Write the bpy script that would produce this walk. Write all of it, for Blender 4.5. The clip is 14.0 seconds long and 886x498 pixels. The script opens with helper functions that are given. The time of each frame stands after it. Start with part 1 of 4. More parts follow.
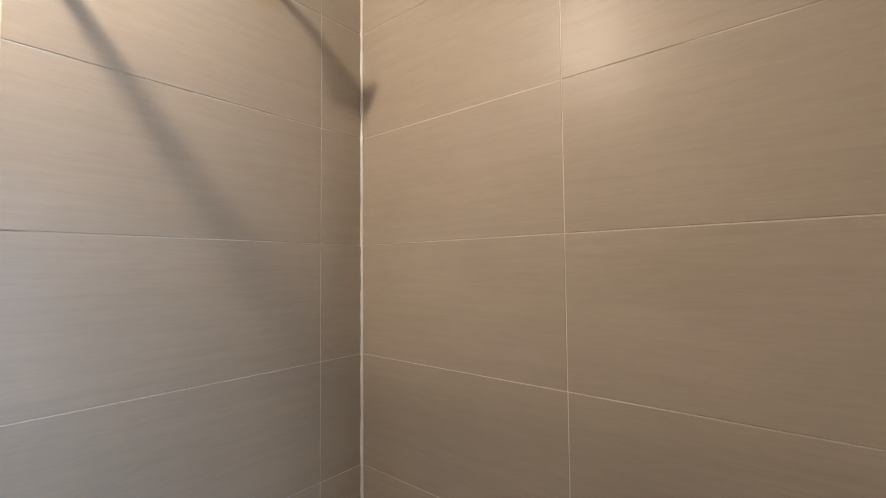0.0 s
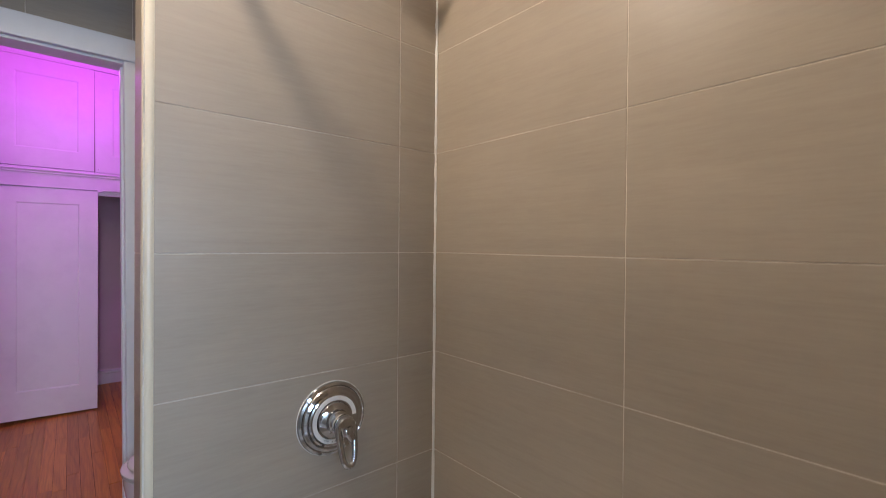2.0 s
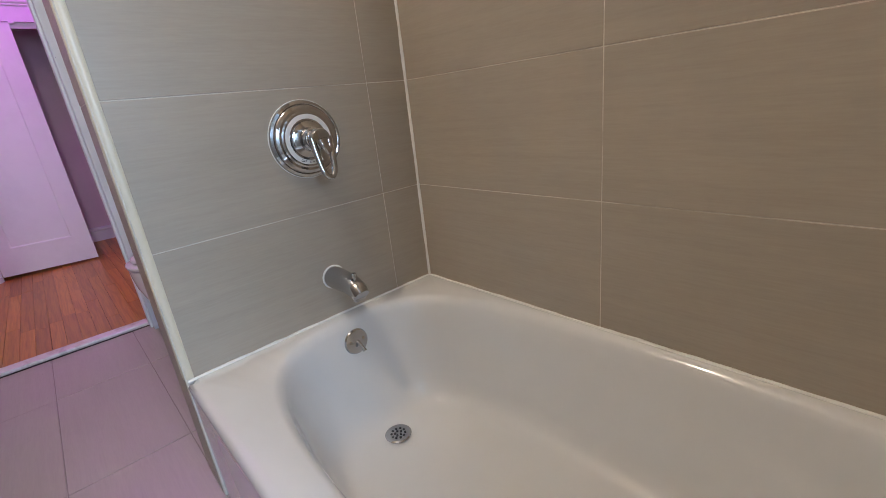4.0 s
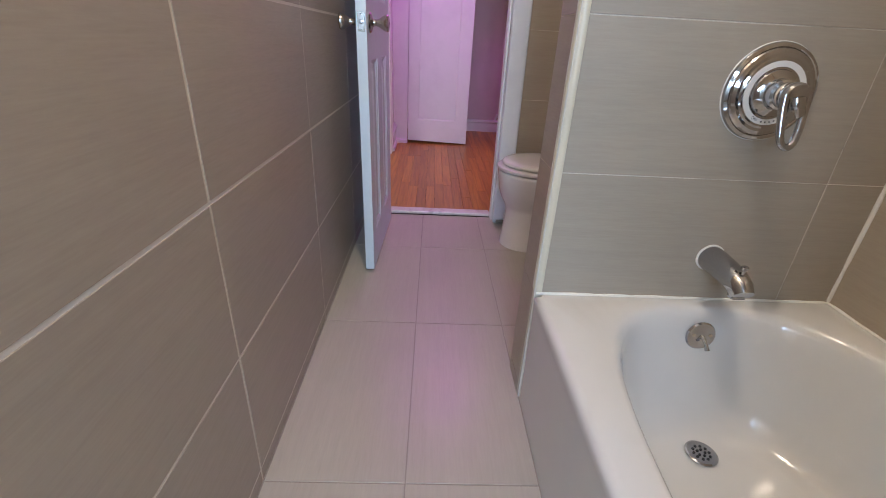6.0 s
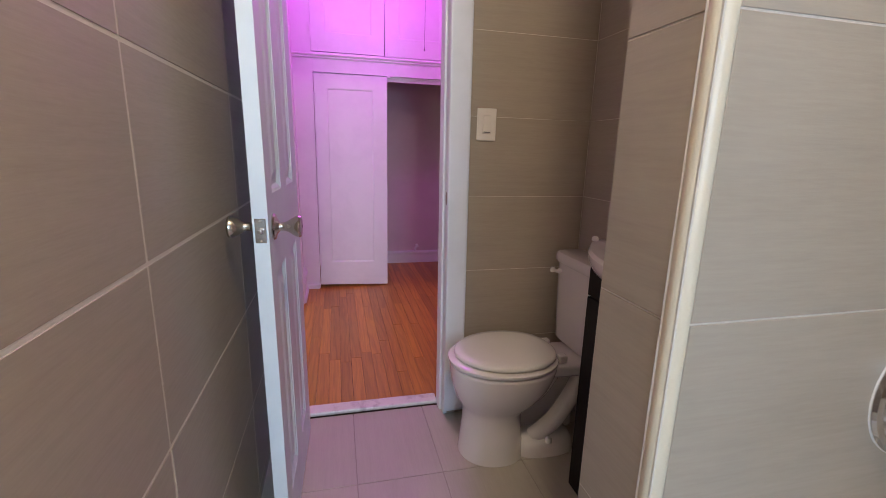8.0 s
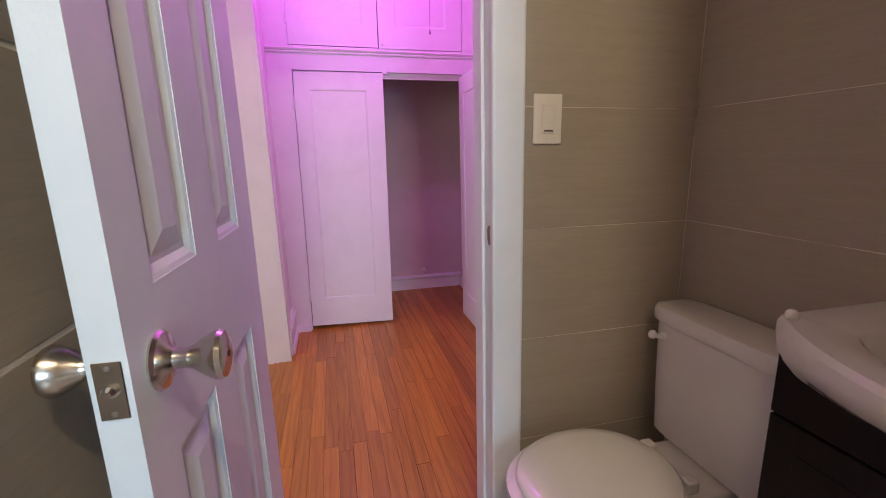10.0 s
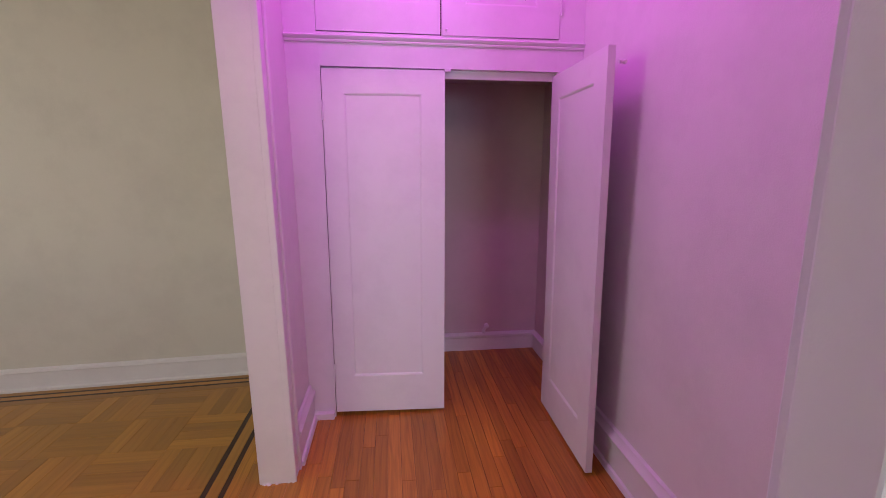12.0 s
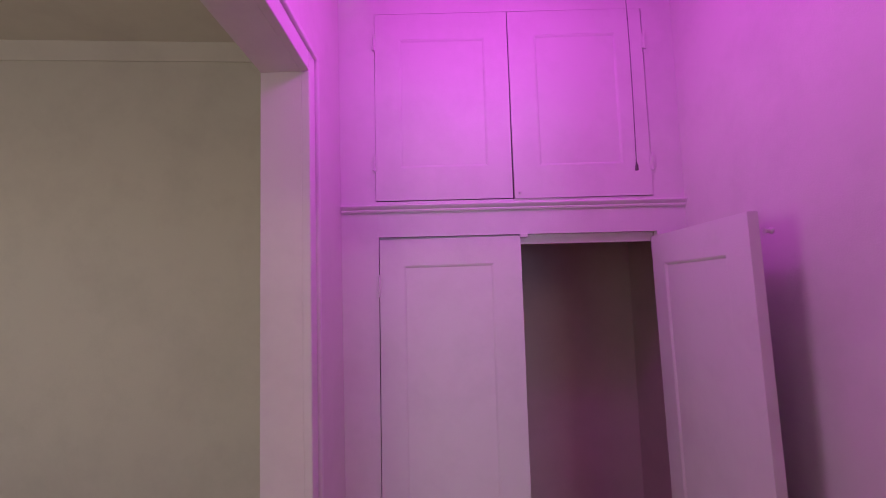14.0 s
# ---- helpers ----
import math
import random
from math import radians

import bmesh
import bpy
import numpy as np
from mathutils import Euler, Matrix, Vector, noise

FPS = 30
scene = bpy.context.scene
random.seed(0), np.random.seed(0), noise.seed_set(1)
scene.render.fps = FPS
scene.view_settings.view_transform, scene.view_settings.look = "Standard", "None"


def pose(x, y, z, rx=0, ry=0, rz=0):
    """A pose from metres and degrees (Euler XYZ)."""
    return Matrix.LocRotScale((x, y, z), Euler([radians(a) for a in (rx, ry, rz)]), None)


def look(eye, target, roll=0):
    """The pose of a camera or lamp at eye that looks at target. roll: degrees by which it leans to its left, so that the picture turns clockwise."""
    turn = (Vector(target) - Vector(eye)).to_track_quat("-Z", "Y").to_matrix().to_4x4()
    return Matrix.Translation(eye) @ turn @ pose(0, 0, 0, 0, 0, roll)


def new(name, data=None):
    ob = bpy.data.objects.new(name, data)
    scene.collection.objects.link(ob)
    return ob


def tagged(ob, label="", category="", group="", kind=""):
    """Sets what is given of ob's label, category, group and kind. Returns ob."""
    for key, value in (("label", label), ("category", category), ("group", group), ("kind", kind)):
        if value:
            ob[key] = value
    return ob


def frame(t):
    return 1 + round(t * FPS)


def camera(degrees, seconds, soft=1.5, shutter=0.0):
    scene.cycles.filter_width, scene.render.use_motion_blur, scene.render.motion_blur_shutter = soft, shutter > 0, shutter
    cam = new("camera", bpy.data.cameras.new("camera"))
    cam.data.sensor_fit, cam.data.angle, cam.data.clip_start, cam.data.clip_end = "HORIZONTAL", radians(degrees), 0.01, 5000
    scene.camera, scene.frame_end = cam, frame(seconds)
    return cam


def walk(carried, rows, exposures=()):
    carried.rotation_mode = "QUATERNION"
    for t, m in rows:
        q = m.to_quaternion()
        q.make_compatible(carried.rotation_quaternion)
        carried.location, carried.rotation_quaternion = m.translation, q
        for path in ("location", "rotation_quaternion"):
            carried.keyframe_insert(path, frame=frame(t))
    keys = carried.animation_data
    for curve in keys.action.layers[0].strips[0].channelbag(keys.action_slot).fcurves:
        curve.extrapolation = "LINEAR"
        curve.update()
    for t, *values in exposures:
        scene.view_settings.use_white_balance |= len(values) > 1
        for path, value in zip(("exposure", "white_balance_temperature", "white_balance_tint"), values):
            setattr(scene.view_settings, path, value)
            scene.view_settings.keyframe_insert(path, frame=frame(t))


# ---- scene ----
cam = camera(91.0, 14.0, soft=0.65, shutter=0.12)
PATH = [
    (0, (-0.808, -0.978, 1.511), (0.725, 0.303, 1.595), -0.5),
    (0.5, (-0.857, -1.097, 1.583), (0.443, 0.413, 1.756), -1.0),
    (1, (-0.872, -1.079, 1.589), (0.406, 0.443, 1.812), 0.8),
    (1.5, (-0.896, -1.054, 1.508), (0.381, 0.47, 1.726), 1.2),
    (2, (-0.867, -1.049, 1.29), (0.435, 0.469, 1.274), 0.5),
    (2.5, (-0.864, -1.052, 1.135), (0.435, 0.446, 0.88), -1.8),
    (3, (-0.869, -1.059, 1.002), (0.395, 0.402, 0.484), -6.2),
    (3.2, (-0.86, -1.069, 0.972), (0.414, 0.369, 0.418), -7.3),
    (5.3, (-0.906, -1.005, 0.861), (0.03, 0.545, 0.012), 0.3),
    (5.5, (-0.935, -0.979, 0.883), (-0.287, 0.704, 0.019), 1.6),
    (6, (-1.027, -0.926, 0.905), (-0.955, 0.874, 0.035), 3.1),
    (6.5, (-1.041, -0.914, 0.922), (-1.111, 0.902, 0.086), 0.5),
    (7, (-1.05, -0.798, 1.027), (-1.118, 1.084, 0.352), 0.5),
    (7.5, (-1.094, -0.578, 1.128), (-0.9, 1.35, 0.634), 0.7),
    (8, (-1.098, -0.359, 1.134), (-0.634, 1.537, 0.695), 1.5),
    (8.2, (-1.083, -0.247, 1.131), (-0.563, 1.639, 0.715), 0.9),
    (10.3, (-1.054, 0.4, 1.16), (-0.61, 2.306, 0.749), -1.9),
    (10.5, (-1.039, 0.505, 1.174), (-0.694, 2.434, 0.773), -1.2),
    (11, (-1.011, 0.739, 1.168), (-0.718, 2.68, 0.784), 0.8),
    (11.5, (-1.006, 0.995, 1.185), (-0.741, 2.941, 0.804), 0.1),
    (12, (-0.959, 1.161, 1.251), (-0.724, 3.113, 0.882), 0.1),
    (12.5, (-0.909, 1.244, 1.368), (-0.706, 3.217, 1.109), 0.8),
    (13, (-0.915, 1.285, 1.443), (-0.727, 3.275, 1.354), 1.3),
    (13.5, (-0.955, 1.393, 1.485), (-0.786, 3.379, 1.652), -0.4),
    (14, (-1.003, 1.546, 1.48), (-1.005, 3.538, 1.666), -1.4),
]
EXPOSURES = [
    (0, 0.14, 5650, 12), (0.5, 0.02, 5600, 14), (1, -0.2, 5600, 15), (1.5, -0.14, 5600, 14), (2, 0.2, 5550, 12), (3, 0.5, 5500, 11), (5.5, 0.5, 5700, 11), (6.5, 0.72, 5750, 11),
    (8, 0.68, 5850, 11), (10.5, 0.83, 6150, 7), (11, 0.72, 6200, 8), (11.5, 0.72, 6250, 9), (12, 0.54, 6250, 11), (12.5, 0.46, 6250, 12), (13, 0.38, 6200, 13), (13.5, 0.0, 6300, 19), (14, -0.12, 6350, 21),
]
walk(cam, [(t, look(eye, target, roll)) for t, eye, target, roll in PATH], EXPOSURES)

# ---------------------------------------------------------------- world and lights
world = bpy.data.worlds.new("world")
scene.world = world
world.use_nodes = True
wn = world.node_tree.nodes
sky = wn.new("ShaderNodeTexSky")
sky.sky_type, sky.sun_disc = "NISHITA", False
sky.sun_elevation, sky.sun_rotation = radians(35), radians(200)
world.node_tree.links.new(sky.outputs[0], wn["Background"].inputs[0])
wn["Background"].inputs[1].default_value = 0.1


def lamp(name, kind, energy, color, m, size=0.1, size_y=None):
    data = bpy.data.lights.new(name, kind)
    data.energy, data.color = energy, color
    if kind == "AREA":
        data.shape, data.size, data.size_y = "RECTANGLE", size, size_y or size
    else:
        data.shadow_soft_size = size
    ob = new(name, data)
    ob.matrix_world = m
    return ob


BATH_LAMP = (-0.965, -0.325, 2.44)
HALL_LAMP = (-0.80, 2.53, 2.43)
lamp("bathroom_bulb_light", "POINT", 31, (1.0, 0.785, 0.53), pose(*BATH_LAMP), 0.045)
lamp("hall_lamp_light", "POINT", 11.6, (0.91, 0.10, 1.0), pose(*HALL_LAMP), 0.095)
# daylight in the bathroom's window at the end of the passage
lamp("bathroom_window_light", "AREA", 25, (0.55, 0.765, 1.0), look((-1.04, -2.61, 1.38), (-1.04, 0, 1.2)), 0.47, 0.85)
# two unseen windows, added to brighten the room beyond the arch and the hall
lamp("room_fill_light", "AREA", 6.5, (1.0, 0.93, 0.87), look((-2.75, 0.215, 1.53), (-2.55, 3.0, 1.3)), 1.28, 1.43)
lamp("room_side_fill_light", "AREA", 13, (1.0, 0.91, 0.83), look((-4.385, 1.6, 1.53), (-2.2, 2.6, 1.3)), 1.28, 1.43)


# ---------------------------------------------------------------- materials
def mix(nt, fac, a, b, blend="MIX"):
    n = nt.nodes.new("ShaderNodeMix")
    n.data_type, n.blend_type = "RGBA", blend
    for sock, val in ((n.inputs[0], fac), (n.inputs[6], a), (n.inputs[7], b)):
        if isinstance(val, bpy.types.NodeSocket):
            nt.links.new(val, sock)
        else:
            sock.default_value = val if not isinstance(val, tuple) else (*val[:3], 1)
    return n.outputs[2]


def coords(nt, scale=(1, 1, 1), spread=0.0, world_space=False):
    """Object or world coordinates, scaled; spread shifts each object by its own random amount."""
    if world_space:
        src = nt.nodes.new("ShaderNodeNewGeometry").outputs["Position"]
    else:
        src = nt.nodes.new("ShaderNodeTexCoord").outputs["Object"]
    if spread:
        info = nt.nodes.new("ShaderNodeObjectInfo")
        mul = nt.nodes.new("ShaderNodeMath")
        mul.operation = "MULTIPLY"
        mul.inputs[1].default_value = spread
        nt.links.new(info.outputs["Random"], mul.inputs[0])
        add = nt.nodes.new("ShaderNodeVectorMath")
        nt.links.new(src, add.inputs[0])
        nt.links.new(mul.outputs[0], add.inputs[1])
        src = add.outputs[0]
    mp = nt.nodes.new("ShaderNodeMapping")
    mp.inputs["Scale"].default_value = scale
    nt.links.new(src, mp.inputs[0])
    return mp.outputs[0]


def noise_fac(nt, vec, scale, detail=4, rough=0.6, lo=0.35, hi=0.65):
    n = nt.nodes.new("ShaderNodeTexNoise")
    n.inputs["Scale"].default_value, n.inputs["Detail"].default_value, n.inputs["Roughness"].default_value = scale, detail, rough
    nt.links.new(vec, n.inputs["Vector"])
    r = nt.nodes.new("ShaderNodeMapRange")
    r.inputs[1].default_value, r.inputs[2].default_value = lo, hi
    nt.links.new(n.outputs[0], r.inputs[0])
    return r.outputs[0]


def material(name, color, rough=0.5, metal=0.0):
    m = bpy.data.materials.new(name)
    m.use_nodes = True
    nt = m.node_tree
    b = nt.nodes["Principled BSDF"]
    b.inputs["Base Color"].default_value = (*color, 1)
    b.inputs["Roughness"].default_value, b.inputs["Metallic"].default_value = rough, metal
    return m, nt, b


def bump(nt, b, height, strength, distance=0.001):
    n = nt.nodes.new("ShaderNodeBump")
    n.inputs["Strength"].default_value, n.inputs["Distance"].default_value = strength, distance
    nt.links.new(height, n.inputs["Height"])
    nt.links.new(n.outputs[0], b.inputs["Normal"])


def random_tone(nt, color, dark, light):
    info = nt.nodes.new("ShaderNodeObjectInfo")
    r = nt.nodes.new("ShaderNodeMapRange")
    r.inputs[3].default_value, r.inputs[4].default_value = dark, light
    nt.links.new(info.outputs["Random"], r.inputs[0])
    hsv = nt.nodes.new("ShaderNodeHueSaturation")
    nt.links.new(r.outputs[0], hsv.inputs["Value"])
    nt.links.new(color, hsv.inputs["Color"])
    return hsv.outputs[0]


def tile_material(name, a, b_, c, rough):
    """Linen-look porcelain: fine streaks along the tile's long side."""
    m, nt, b = material(name, a, rough)
    fine = noise_fac(nt, coords(nt, (20, 240, 1), 37), 1.0, 5, 0.66, 0.22, 0.78)
    broad = noise_fac(nt, coords(nt, (3, 70, 1), 19), 1.0, 3, 0.5, 0.30, 0.72)
    cloud = noise_fac(nt, coords(nt, (3, 5, 1), 11), 1.0, 3, 0.5, 0.25, 0.75)
    col = mix(nt, fine, a, b_)
    col = mix(nt, broad, col, mix(nt, 0.35, col, c))
    col = mix(nt, cloud, col, mix(nt, 0.12, col, (0.12, 0.09, 0.06)))
    nt.links.new(random_tone(nt, col, 0.985, 1.015), b.inputs["Base Color"])
    rr = nt.nodes.new("ShaderNodeMapRange")
    rr.inputs[3].default_value, rr.inputs[4].default_value = rough - 0.05, rough + 0.06
    nt.links.new(fine, rr.inputs[0])
    nt.links.new(rr.outputs[0], b.inputs["Roughness"])
    lump = noise_fac(nt, coords(nt, (1, 1, 1), 29), 17.0, 3, 0.55, 0.25, 0.75)
    both = nt.nodes.new("ShaderNodeMath")
    both.operation = "MULTIPLY_ADD"
    both.inputs[1].default_value = 1.6
    nt.links.new(lump, both.inputs[0])
    nt.links.new(fine, both.inputs[2])
    bump(nt, b, both.outputs[0], 0.24, 0.0005)
    return m


def plaster_material(name, color, rough=0.55, lumps=0.35):
    """Old painted plaster or woodwork: many coats of paint, faint roller grain and smudges."""
    m, nt, b = material(name, color, rough)
    grain = noise_fac(nt, coords(nt, world_space=True), 220, 3, 0.6, 0.3, 0.7)
    lump = noise_fac(nt, coords(nt, world_space=True), 14, 4, 0.6, 0.25, 0.75)
    dirt = noise_fac(nt, coords(nt, world_space=True), 3.1, 5, 0.7, 0.45, 0.85)
    dark = tuple(v * 0.88 for v in color)
    col = mix(nt, dirt, color, dark)
    nt.links.new(col, b.inputs["Base Color"])
    both = nt.nodes.new("ShaderNodeMath")
    both.operation = "MULTIPLY_ADD"
    both.inputs[1].default_value = 3.0
    nt.links.new(lump, both.inputs[0])
    nt.links.new(grain, both.inputs[2])
    bump(nt, b, both.outputs[0], lumps * 0.6, 0.001)
    return m


def wood_material(name, a, b_, dark, rough=0.32, tone=(0.78, 1.15), figure=0.36, pores=0.28):
    """Varnished oak; the grain runs along the piece's own x."""
    m, nt, b = material(name, a, rough)
    pore = noise_fac(nt, coords(nt, (5, 150, 40), 61), 1.0, 4, 0.6, 0.45, 0.80)
    flame = noise_fac(nt, coords(nt, (1.6, 22, 8), 43), 1.0, 4, 0.55, 0.25, 0.75)
    wav = nt.nodes.new("ShaderNodeTexWave")
    wav.bands_direction = "Y"
    wav.inputs["Scale"].default_value, wav.inputs["Distortion"].default_value = 3.0, 10
    wav.inputs["Detail"].default_value, wav.inputs["Detail Scale"].default_value = 2.5, 1.2
    nt.links.new(coords(nt, (0.5, 3, 1), 23), wav.inputs["Vector"])
    col = mix(nt, flame, a, b_)
    wf = nt.nodes.new("ShaderNodeMath")
    wf.operation = "MULTIPLY"
    wf.inputs[1].default_value = figure
    thin = nt.nodes.new("ShaderNodeMapRange")
    thin.inputs[1].default_value, thin.inputs[2].default_value = 0.55, 1.0
    nt.links.new(wav.outputs["Fac"], thin.inputs[0])
    nt.links.new(thin.outputs[0], wf.inputs[0])
    col = mix(nt, wf.outputs[0], col, dark)
    pf = nt.nodes.new("ShaderNodeMath")
    pf.operation = "MULTIPLY"
    pf.inputs[1].default_value = pores
    nt.links.new(pore, pf.inputs[0])
    col = mix(nt, pf.outputs[0], col, dark)
    nt.links.new(random_tone(nt, col, *tone), b.inputs["Base Color"])
    bump(nt, b, pore, 0.15, 0.0005)
    b.inputs["Coat Weight"].default_value, b.inputs["Coat Roughness"].default_value = 0.12, 0.3
    return m


def worn_metal(name, color, rough):
    m, nt, b = material(name, color, rough, 1.0)
    smear = noise_fac(nt, coords(nt, world_space=True), 60, 4, 0.6, 0.3, 0.8)
    rr = nt.nodes.new("ShaderNodeMapRange")
    rr.inputs[3].default_value, rr.inputs[4].default_value = rough * 0.8, rough * 1.35
    nt.links.new(smear, rr.inputs[0])
    nt.links.new(rr.outputs[0], b.inputs["Roughness"])
    return m


def glazed(name, color, rough=0.08):
    m, nt, b = material(name, color, rough)
    film = noise_fac(nt, coords(nt, world_space=True), 7, 5, 0.65, 0.4, 0.8)
    nt.links.new(mix(nt, film, color, tuple(v * 0.975 for v in color)), b.inputs["Base Color"])
    rr = nt.nodes.new("ShaderNodeMapRange")
    rr.inputs[3].default_value, rr.inputs[4].default_value = rough, rough + 0.04
    nt.links.new(film, rr.inputs[0])
    nt.links.new(rr.outputs[0], b.inputs["Roughness"])
    b.inputs["Coat Weight"].default_value = 0.3
    return m


def stone_material(name):
    m, nt, b = material(name, (0.7, 0.66, 0.6), 0.3)
    vein = noise_fac(nt, coords(nt, (6, 6, 6), world_space=True), 1.6, 8, 0.7, 0.5, 0.62)
    nt.links.new(mix(nt, vein, (0.74, 0.70, 0.64), (0.50, 0.44, 0.40)), b.inputs["Base Color"])
    return m


LEFT_GROUT = plaster_material("clean_pale_grout", (0.74, 0.69, 0.61), 0.85, 0.5)
WALL_TILE = tile_material("linen_wall_tile", (0.435, 0.375, 0.298), (0.375, 0.32, 0.253), (0.48, 0.415, 0.335), 0.37)
WALL_TILE.node_tree.nodes["Principled BSDF"].inputs["Specular IOR Level"].default_value = 0.34
FLOOR_TILE = tile_material("linen_floor_tile", (0.49, 0.445, 0.37), (0.43, 0.39, 0.32), (0.53, 0.485, 0.41), 0.31)
GROUT, _nt, _b = material("pale_grout", (0.72, 0.66, 0.57), 0.85)
_wear = noise_fac(_nt, coords(_nt, world_space=True), 2.3, 5, 0.62, 0.53, 0.70)
_fine = noise_fac(_nt, coords(_nt, world_space=True), 160, 3, 0.6, 0.3, 0.7)
_nt.links.new(mix(_nt, _wear, mix(_nt, _fine, (0.74, 0.68, 0.59), (0.66, 0.60, 0.51)), (0.24, 0.185, 0.13)), _b.inputs["Base Color"])
bump(_nt, _b, _fine, 0.4, 0.001)
FLOOR_GROUT = plaster_material("grey_floor_grout", (0.34, 0.30, 0.26), 0.9, 0.5)
CAULK = plaster_material("white_caulk", (0.80, 0.78, 0.74), 0.45, 0.3)
TRIM_CREAM = plaster_material("cream_edge_trim", (0.74, 0.66, 0.50), 0.35, 0.2)
CEILING = plaster_material("ceiling_paint", (0.66, 0.63, 0.60), 0.8, 0.4)
WHITE_WALL = plaster_material("white_wall_paint", (0.76, 0.74, 0.72), 0.55, 0.5)
WHITE_WOOD = plaster_material("glossy_white_woodwork_paint", (0.80, 0.79, 0.78), 0.48, 0.35)
FRAME_PAINT = plaster_material("white_frame_paint", (0.80, 0.81, 0.83), 0.4, 0.2)
# bluish base colour stands in for cool daylight on the white door
COOL_LIT_DOOR = plaster_material("cool_lit_door_paint", (0.78, 0.86, 0.91), 0.36, 0.15)
# closet surfaces take a pinker, darker tone than the hall's white
CLOSET_WALL = plaster_material("pinkish_closet_tone", (0.66, 0.53, 0.54), 0.65, 0.5)
ROOM_WALL = plaster_material("warm_white_room_paint", (0.655, 0.635, 0.54), 0.65, 0.5)
PLANK = wood_material("orange_oak_plank", (0.56, 0.260, 0.032), (0.47, 0.202, 0.024), (0.15, 0.045, 0.008), 0.36, (0.78, 1.18), 0.24, 0.46)
PARQUET = wood_material("honey_oak_parquet", (0.47, 0.235, 0.030), (0.38, 0.178, 0.022), (0.20, 0.085, 0.014), tone=(0.78, 1.16), figure=0.14)
WALNUT = wood_material("dark_walnut_inlay", (0.055, 0.022, 0.010), (0.04, 0.015, 0.007), (0.025, 0.010, 0.005), 0.5)
# dark base under the floor boards; also the cupboard's shade sheet
SUBFLOOR_AND_SHADE = wood_material("dark_gap", (0.09, 0.04, 0.018), (0.04, 0.02, 0.01), (0.02, 0.01, 0.005), 0.8)
CHROME = worn_metal("polished_chrome", (0.50, 0.50, 0.52), 0.05)
NICKEL = worn_metal("satin_nickel", (0.62, 0.58, 0.52), 0.22)
BARE_METAL = worn_metal("bare_worn_metal", (0.42, 0.36, 0.30), 0.5)
RUSTY = worn_metal("brown_worn_metal", (0.26, 0.17, 0.11), 0.5)
ENAMEL = glazed("white_tub_enamel", (0.71, 0.70, 0.685), 0.09)
CERAMIC = glazed("white_vitreous_china", (0.80, 0.76, 0.72), 0.08)
PLASTIC = glazed("white_plastic", (0.80, 0.77, 0.72), 0.17)
SWITCH = glazed("almond_plastic", (0.82, 0.77, 0.69), 0.3)
DARK_RUBBER = material("dark_rubber", (0.03, 0.032, 0.038), 0.45)[0]
NOZZLE = material("grey_rubber", (0.10, 0.10, 0.11), 0.5)[0]
ESPRESSO = wood_material("espresso_veneer", (0.010, 0.006, 0.005), (0.007, 0.0045, 0.004), (0.004, 0.003, 0.0025), 0.5)
ESPRESSO.node_tree.nodes["Principled BSDF"].inputs["Specular IOR Level"].default_value = 0.15
ESPRESSO.node_tree.nodes["Principled BSDF"].inputs["Coat Weight"].default_value = 0.0
PRINT = material("black_print", (0.02, 0.02, 0.02), 0.5)[0]
MARBLE = stone_material("worn_marble")
STRING = material("dark_pull_string", (0.12, 0.07, 0.12), 0.8)[0]
FROST, _nt, _b = material("frosted_glass", (0.9, 0.95, 1.0), 0.45)
_b.inputs["Transmission Weight"].default_value = 1.0


# ---------------------------------------------------------------- mesh helpers
def finish(name, bm, mat, parent=None, label="", smooth=None):
    me = bpy.data.meshes.new(name)
    bmesh.ops.recalc_face_normals(bm, faces=bm.faces)
    bm.to_mesh(me)
    bm.free()
    me.materials.append(mat)
    if smooth:
        me.shade_smooth()
        me.set_sharp_from_angle(angle=radians(smooth))
    ob = new(name, me)
    if parent is not None:
        ob.parent = parent
    if label:
        ob["label"] = label
    return ob


def part(name, bm, mat, parent, label="", smooth=None):
    """A part drawn in its thing's own coordinates."""
    return finish(name, bm, mat, parent, label, smooth)


def thing(name, label, category, x=0.0, y=0.0, z=0.0, rz=0.0, group="", kind=""):
    ob = new(name)
    ob.empty_display_size = 0.05
    ob.matrix_basis = pose(x, y, z, 0, 0, rz)
    return tagged(ob, label, category, group, kind)


def box(bm, x0, x1, y0, y1, z0, z1):
    v = [bm.verts.new((x, y, z)) for z in (z0, z1) for x, y in ((x0, y0), (x1, y0), (x1, y1), (x0, y1))]
    for f in ((3, 2, 1, 0), (4, 5, 6, 7), (0, 1, 5, 4), (1, 2, 6, 5), (2, 3, 7, 6), (3, 0, 4, 7)):
        bm.faces.new([v[i] for i in f])
    return bm


def boxes(*rows):
    bm = bmesh.new()
    for r in rows:
        box(bm, *r)
    return bm


def soft_box(x0, x1, y0, y1, z0, z1, r=0.004, seg=2):
    bm = box(bmesh.new(), x0, x1, y0, y1, z0, z1)
    bmesh.ops.bevel(bm, geom=bm.edges[:], offset=r, segments=seg, profile=0.5, affect="EDGES")
    return bm


def loft(bm, rings, cap0=True, cap1=True, closed=True):
    vs = [[bm.verts.new(p) for p in ring] for ring in rings]
    n = len(vs[0])
    for a, b in zip(vs, vs[1:]):
        for i in range(n if closed else n - 1):
            j = (i + 1) % n
            bm.faces.new((a[i], a[j], b[j], b[i]))
    if cap0:
        bm.faces.new(vs[0][::-1])
    if cap1:
        bm.faces.new(vs[-1])
    return bm


